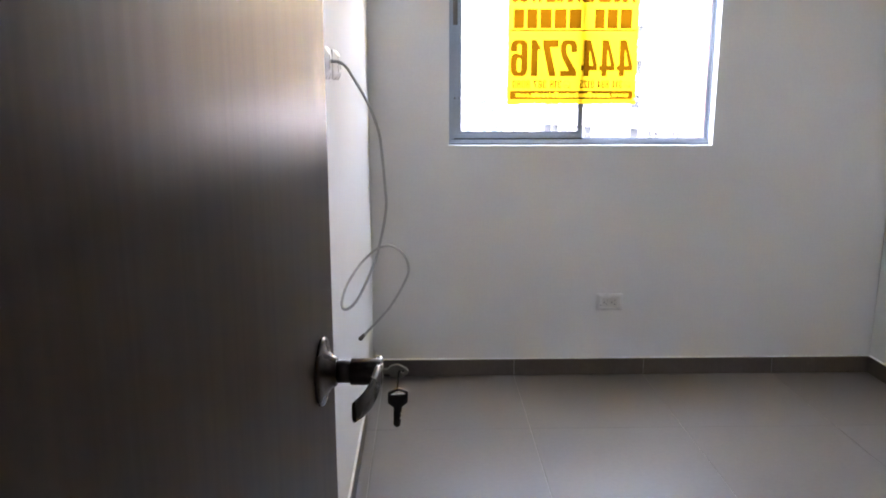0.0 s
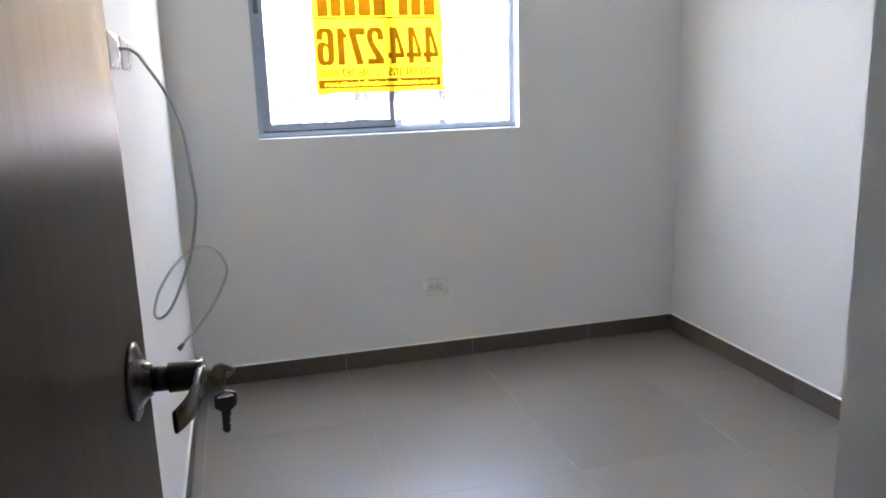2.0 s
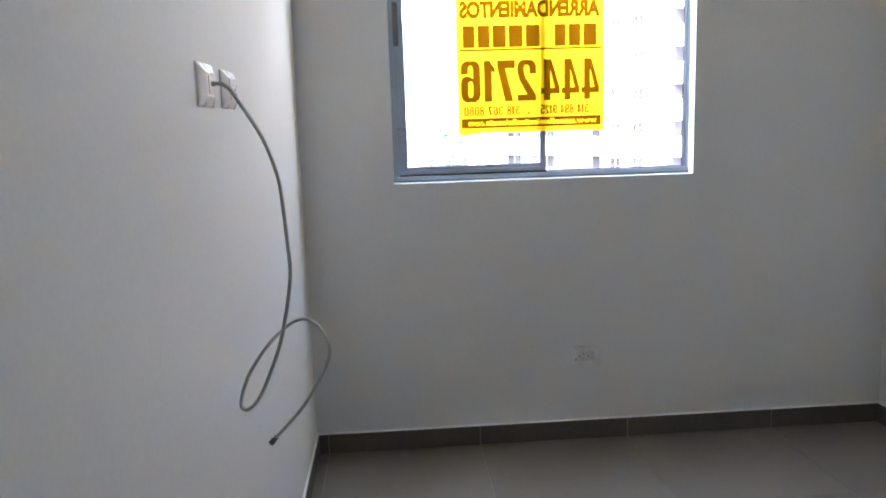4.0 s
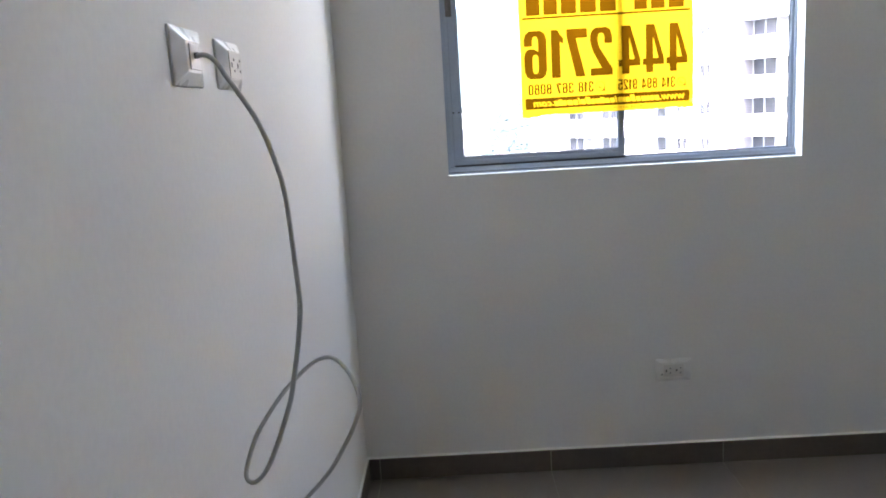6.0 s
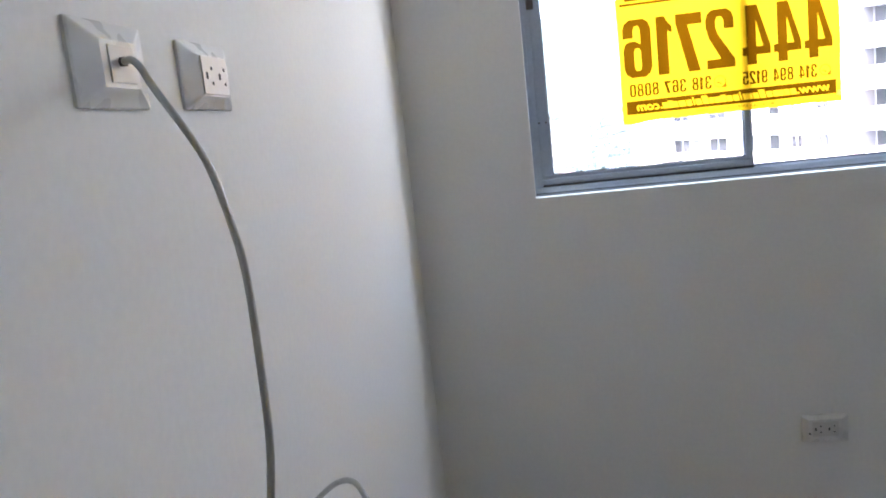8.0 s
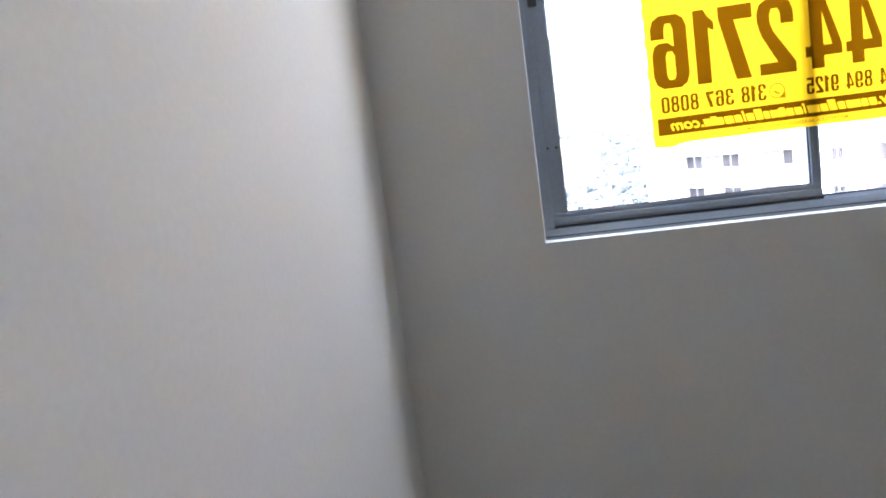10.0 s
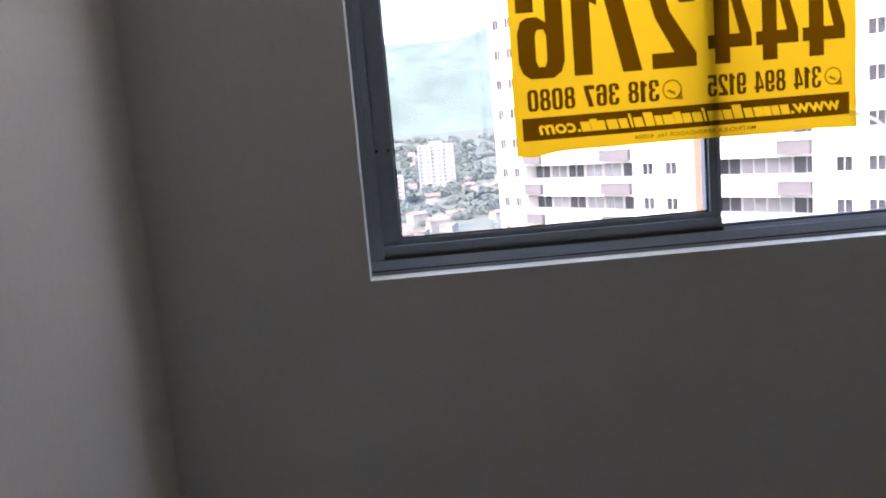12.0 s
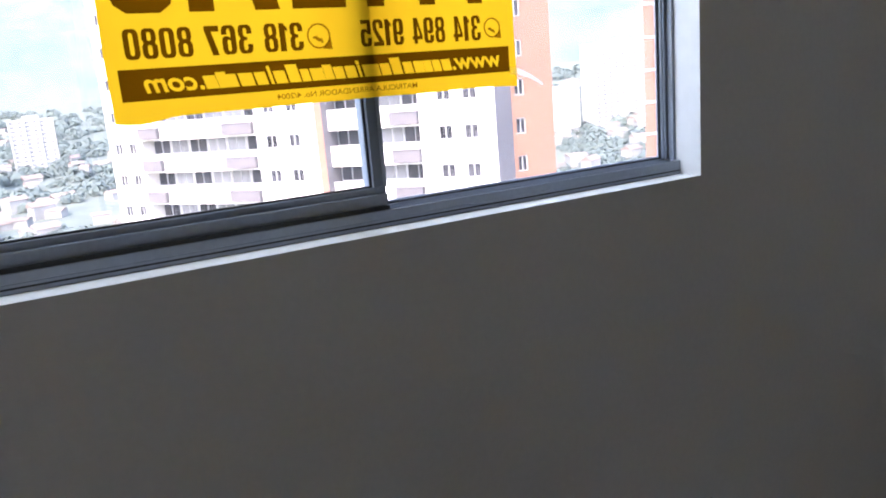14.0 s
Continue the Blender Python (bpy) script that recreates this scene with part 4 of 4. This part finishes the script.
for name, u0, u1, cols, w, h, ms in (("wall", 0.0, 6.2, near_cols, 1.12, 1.05, WIN_A), ("wall", 15.0, 21.5, mid_cols, 1.12, 1.05, WIN_A), ("wall", 34.4, 38.5, far_cols, 0.85, 1.0, WIN_B)):
    wl = part(name, wall_with_holes(u0, u1, ZB, ZT, -1.35, 0.0, [(c, z, w, h) for c in cols for z in ROWS]), FACADE, tower)
    for c in cols:
        for z in ROWS:
            set_window(wl, ms, (c, -0.08, z))
# thin sheet over the white end; its shade is in the colour
part("side_wall", boxes(((-0.006, -4.5, ZB), (0.0, -0.02, ZT))), FACADE_SHADED, tower, "end wall with its shade coloured in as mauve-grey")
part("pilaster", boxes(((14.35, -1.35, ZB), (14.99, 0.84, ZT))), FACADE_SHADED, tower, "vertical fin with its shade coloured in as mauve-grey")
part("pilaster_face", boxes(((14.36, 0.845, ZB), (15.0, 0.86, ZT)), ((14.995, 0.0, ZB), (15.01, 0.84, ZT))), ORANGE, tower, "terracotta facing of the fin")
WIN_C, WIN_D = window_meshes(2.0, 1.45, FARPANE), window_meshes(2.0, 1.45, CURTAIN)
band_mesh = {}
for u0, u1, ends in ((6.2, 14.35, ((6.2, 8.57),)), (21.5, 34.4, ((21.7, 24.86), (32.2, 34.4)))):
    band_mesh[u0] = mesh_of("balcony_wall", boxes(((u0, -0.14, -0.86), (u1, 0.0, 0.80)), ((u0, -1.35, -0.86), (u1, -0.14, -0.70))), FACADE)
    for z in ROWS:
        shared("balcony_wall", band_mesh[u0], tower, (0, 0, z - STOREY / 2))
        n = int((u1 - u0) // 2.02)
        for k in range(n):
            set_window(tower, WIN_C if k in (0, n - 1) or (k == n // 2 and n > 4) else WIN_D, (u0 + (k + 0.5) * (u1 - u0) / n, -1.28, z + 0.02))
    for e0, e1 in ends:
        bx = mesh_of("balcony", boxes(((e0, -0.02, -0.52), (e1, 0.42, 0.40)), ((e0 - 0.05, -0.02, 0.40), (e1 + 0.05, 0.47, 0.48)), bevel=0.015, segments=1), PARAPET)
        for z in ROWS:
            shared("balcony", bx, tower, (0, 0, z - 1.62))

brick_tower = thing("apartment_tower", "terracotta brick apartment tower with one window column", "building", (34.63, 48.5, 0), 180)
brick_rows = [-2.73 + 2.94 * k for k in range(-3, 11)]
wl = part("wall", wall_with_holes(-4.07, 0.0, ZB, ZT + 2, -9.0, 0.0, [(-0.85, z, 0.9, 1.2) for z in brick_rows]), ORANGE, brick_tower)
WIN_E = window_meshes(0.9, 1.2, FARPANE)
for z in brick_rows:
    set_window(wl, WIN_E, (-0.85, -0.08, z))
brick_far = thing("apartment_tower", "terracotta brick apartment tower with pale floor ledges", "building", (50.0, 50.0, 0), 180)
# only the left edge shows; unseen width and height added to block sky light
far_bm = boxes(((-26, -9, ZB), (0, 0, ZT)))
for v in far_bm.verts:
    v.co.x -= 9.2 if v.co.y < -1 else 0
part("wall", far_bm, ORANGE, brick_far)
ledge = mesh_of("ledge", boxes(((-26, -0.02, -0.1), (0.05, 0.10, 0.1)), bevel=0.02, segments=1), FACADE)
for k in range(-5, 7):
    shared("ledge", ledge, brick_far, (0, 0, 3.4 + 2.8 * k))


def far_tower(x0, x1, y, z0, z1, label, cols, storey, groove):
    """A far slab tower: body with ribs and a grid of windows that share a mesh."""
    t = thing("far_tower", label, "building", ((x0 + x1) / 2, y, 0), 180)
    w = x1 - x0
    part("wall", boxes(((-w / 2, -14, z0), (w / 2, 0, z1)), ((-w / 5, -10, z1), (w / 6, -3, z1 + 2.5))), FARWHITE, t)
    rib = mesh_of("rib", boxes(((-groove, -0.1, z0), (groove, 0.9, z1 - 0.4))), FARWHITE)
    win_me = mesh_of("window", boxes(((-w / cols * 0.26, -0.05, -0.65), (w / cols * 0.26, 0.06, 0.65))), PALEPANE)
    for c in range(cols):
        u = -w / 2 + (c + 0.5) * w / cols
        if c % 2:
            shared("rib", rib, t, (u + 0.5 * w / cols, 0, 0))
        for k in range(int((z1 - z0 - 2) / storey)):
            shared("window", win_me, t, (u, 0, z1 - 2 - k * storey))
    return t


far_tower(3.7, 31.5, 600, -44, -2.0, "hazy white slab tower among trees on the valley floor", 6, 2.9, 0.5)
far_tower(346, 396, 400, -60, 16.5, "hazy white ribbed slab tower across the valley", 9, 2.9, 0.8)
far_tower(317.6, 329.4, 396, -62, -9, "hazy white tower with a dense window grid", 5, 2.9, 0.3)
far_tower(-45, -8, 500, -52, -20, "hazy pale low block on the valley floor", 7, 2.9, 0.4)

# ---- skirting tiles ----
baseboard = tagged(new("baseboard"), "dark brown-grey ceramic skirting tiles round the room", "skirting", kind="structure")
SK_H, SK_T = 0.080, 0.009


def run_of_tiles(a, b, first, fixed, along, inward):
    """Skirting tiles of 0.6 m from a to b on one wall; first: where one joint lies."""
    cuts = sorted({a, b, *[first + 0.6 * k for k in range(-8, 9) if a + 0.01 < first + 0.6 * k < b - 0.01]})
    for p, q in zip(cuts, cuts[1:]):
        lo, hi = sorted((fixed + inward * 0.001, fixed + inward * SK_T))
        c = ((p + 0.001, lo, 0.0015), (q - 0.001, hi, SK_H)) if along == "x" else ((lo, p + 0.001, 0.0015), (hi, q - 0.001, SK_H))
        part("skirting_tile", boxes(c, bevel=0.0012, segments=1), SKIRT, baseboard)
    lo, hi = sorted((fixed + inward * 0.0005, fixed + inward * (SK_T - 0.003)))
    c = ((a, lo, 0.0005), (b, hi, SK_H - 0.002)) if along == "x" else ((lo, a, 0.0005), (hi, b, SK_H - 0.002))
    part("joint_filler", boxes(c), GROUT, baseboard)
    lo, hi = sorted((fixed, fixed + inward * (SK_T - 0.001)))
    c = ((a, lo, SK_H - 0.0002), (b, hi, SK_H + 0.0045)) if along == "x" else ((lo, a, SK_H - 0.0002), (hi, b, SK_H + 0.0045))
    bead = boxes(c)
    for v in bead.verts:
        if v.co.z > SK_H + 0.001:
            axis = 1 if along == "x" else 0
            v.co[axis] = fixed + (v.co[axis] - fixed) * 0.25
    part("caulk_line", bead, CAULK, baseboard)


run_of_tiles(0.0, RW, 0.645, 0.0, "x", -1)
run_of_tiles(DOORWALL, -SK_T, -0.62, 0.0, "y", 1)
run_of_tiles(CLY, -SK_T, -0.30, RW, "y", -1)
run_of_tiles(CLX, RW - SK_T, 1.245, CLY, "x", 1)
run_of_tiles(DOORWALL, CLY + SK_T, -2.9, CLX, "y", -1)

# ---- floor tiles ----
floor = structure("floor", boxes(((-0.14, DOORWALL - 0.12, -0.1), (RW + 0.14, 0.094, -0.0016)), ((-0.7, -5.12, -0.1), (1.82, DOORWALL - 0.12, -0.0016))), GROUT, "brown-grey matt ceramic floor tiles with pale grout lines", "floor")
TX, TY, TS, GAP = 0.045, -0.57, 0.6, 0.0026
xs = [-1.0] + [TX + TS * k for k in range(-1, 5)]
whole = mesh_of("tile", boxes(((GAP / 2, 0.0003, -0.009), (TS - GAP / 2, TS - 0.0003, 0.0)), bevel=0.0009, segments=1), TILE)
for i in range(-2, 4):
    for j in range(-8, 2):
        x0, y0 = TX + TS * i, TY + TS * j
        x1, y1 = x0 + TS, y0 + TS
        lo_x, hi_x = (0.0, RW) if y1 > DOORWALL + 0.05 else (-0.58, 1.7)
        a, b, c, d = max(x0, lo_x), min(x1, hi_x), max(y0, -5.0), min(y1, 0.0)
        if b - a < 0.02 or d - c < 0.02:
            continue
        if abs(b - a - TS) < 1e-6 and abs(d - c - TS) < 1e-6:
            shared("tile", whole, floor, (x0, y0, 0))
        else:
            part("tile", boxes(((a + GAP / 2, c + 0.0003, -0.009), (b - GAP / 2, d - 0.0003, 0.0)), bevel=0.0005, segments=1), TILE, floor)
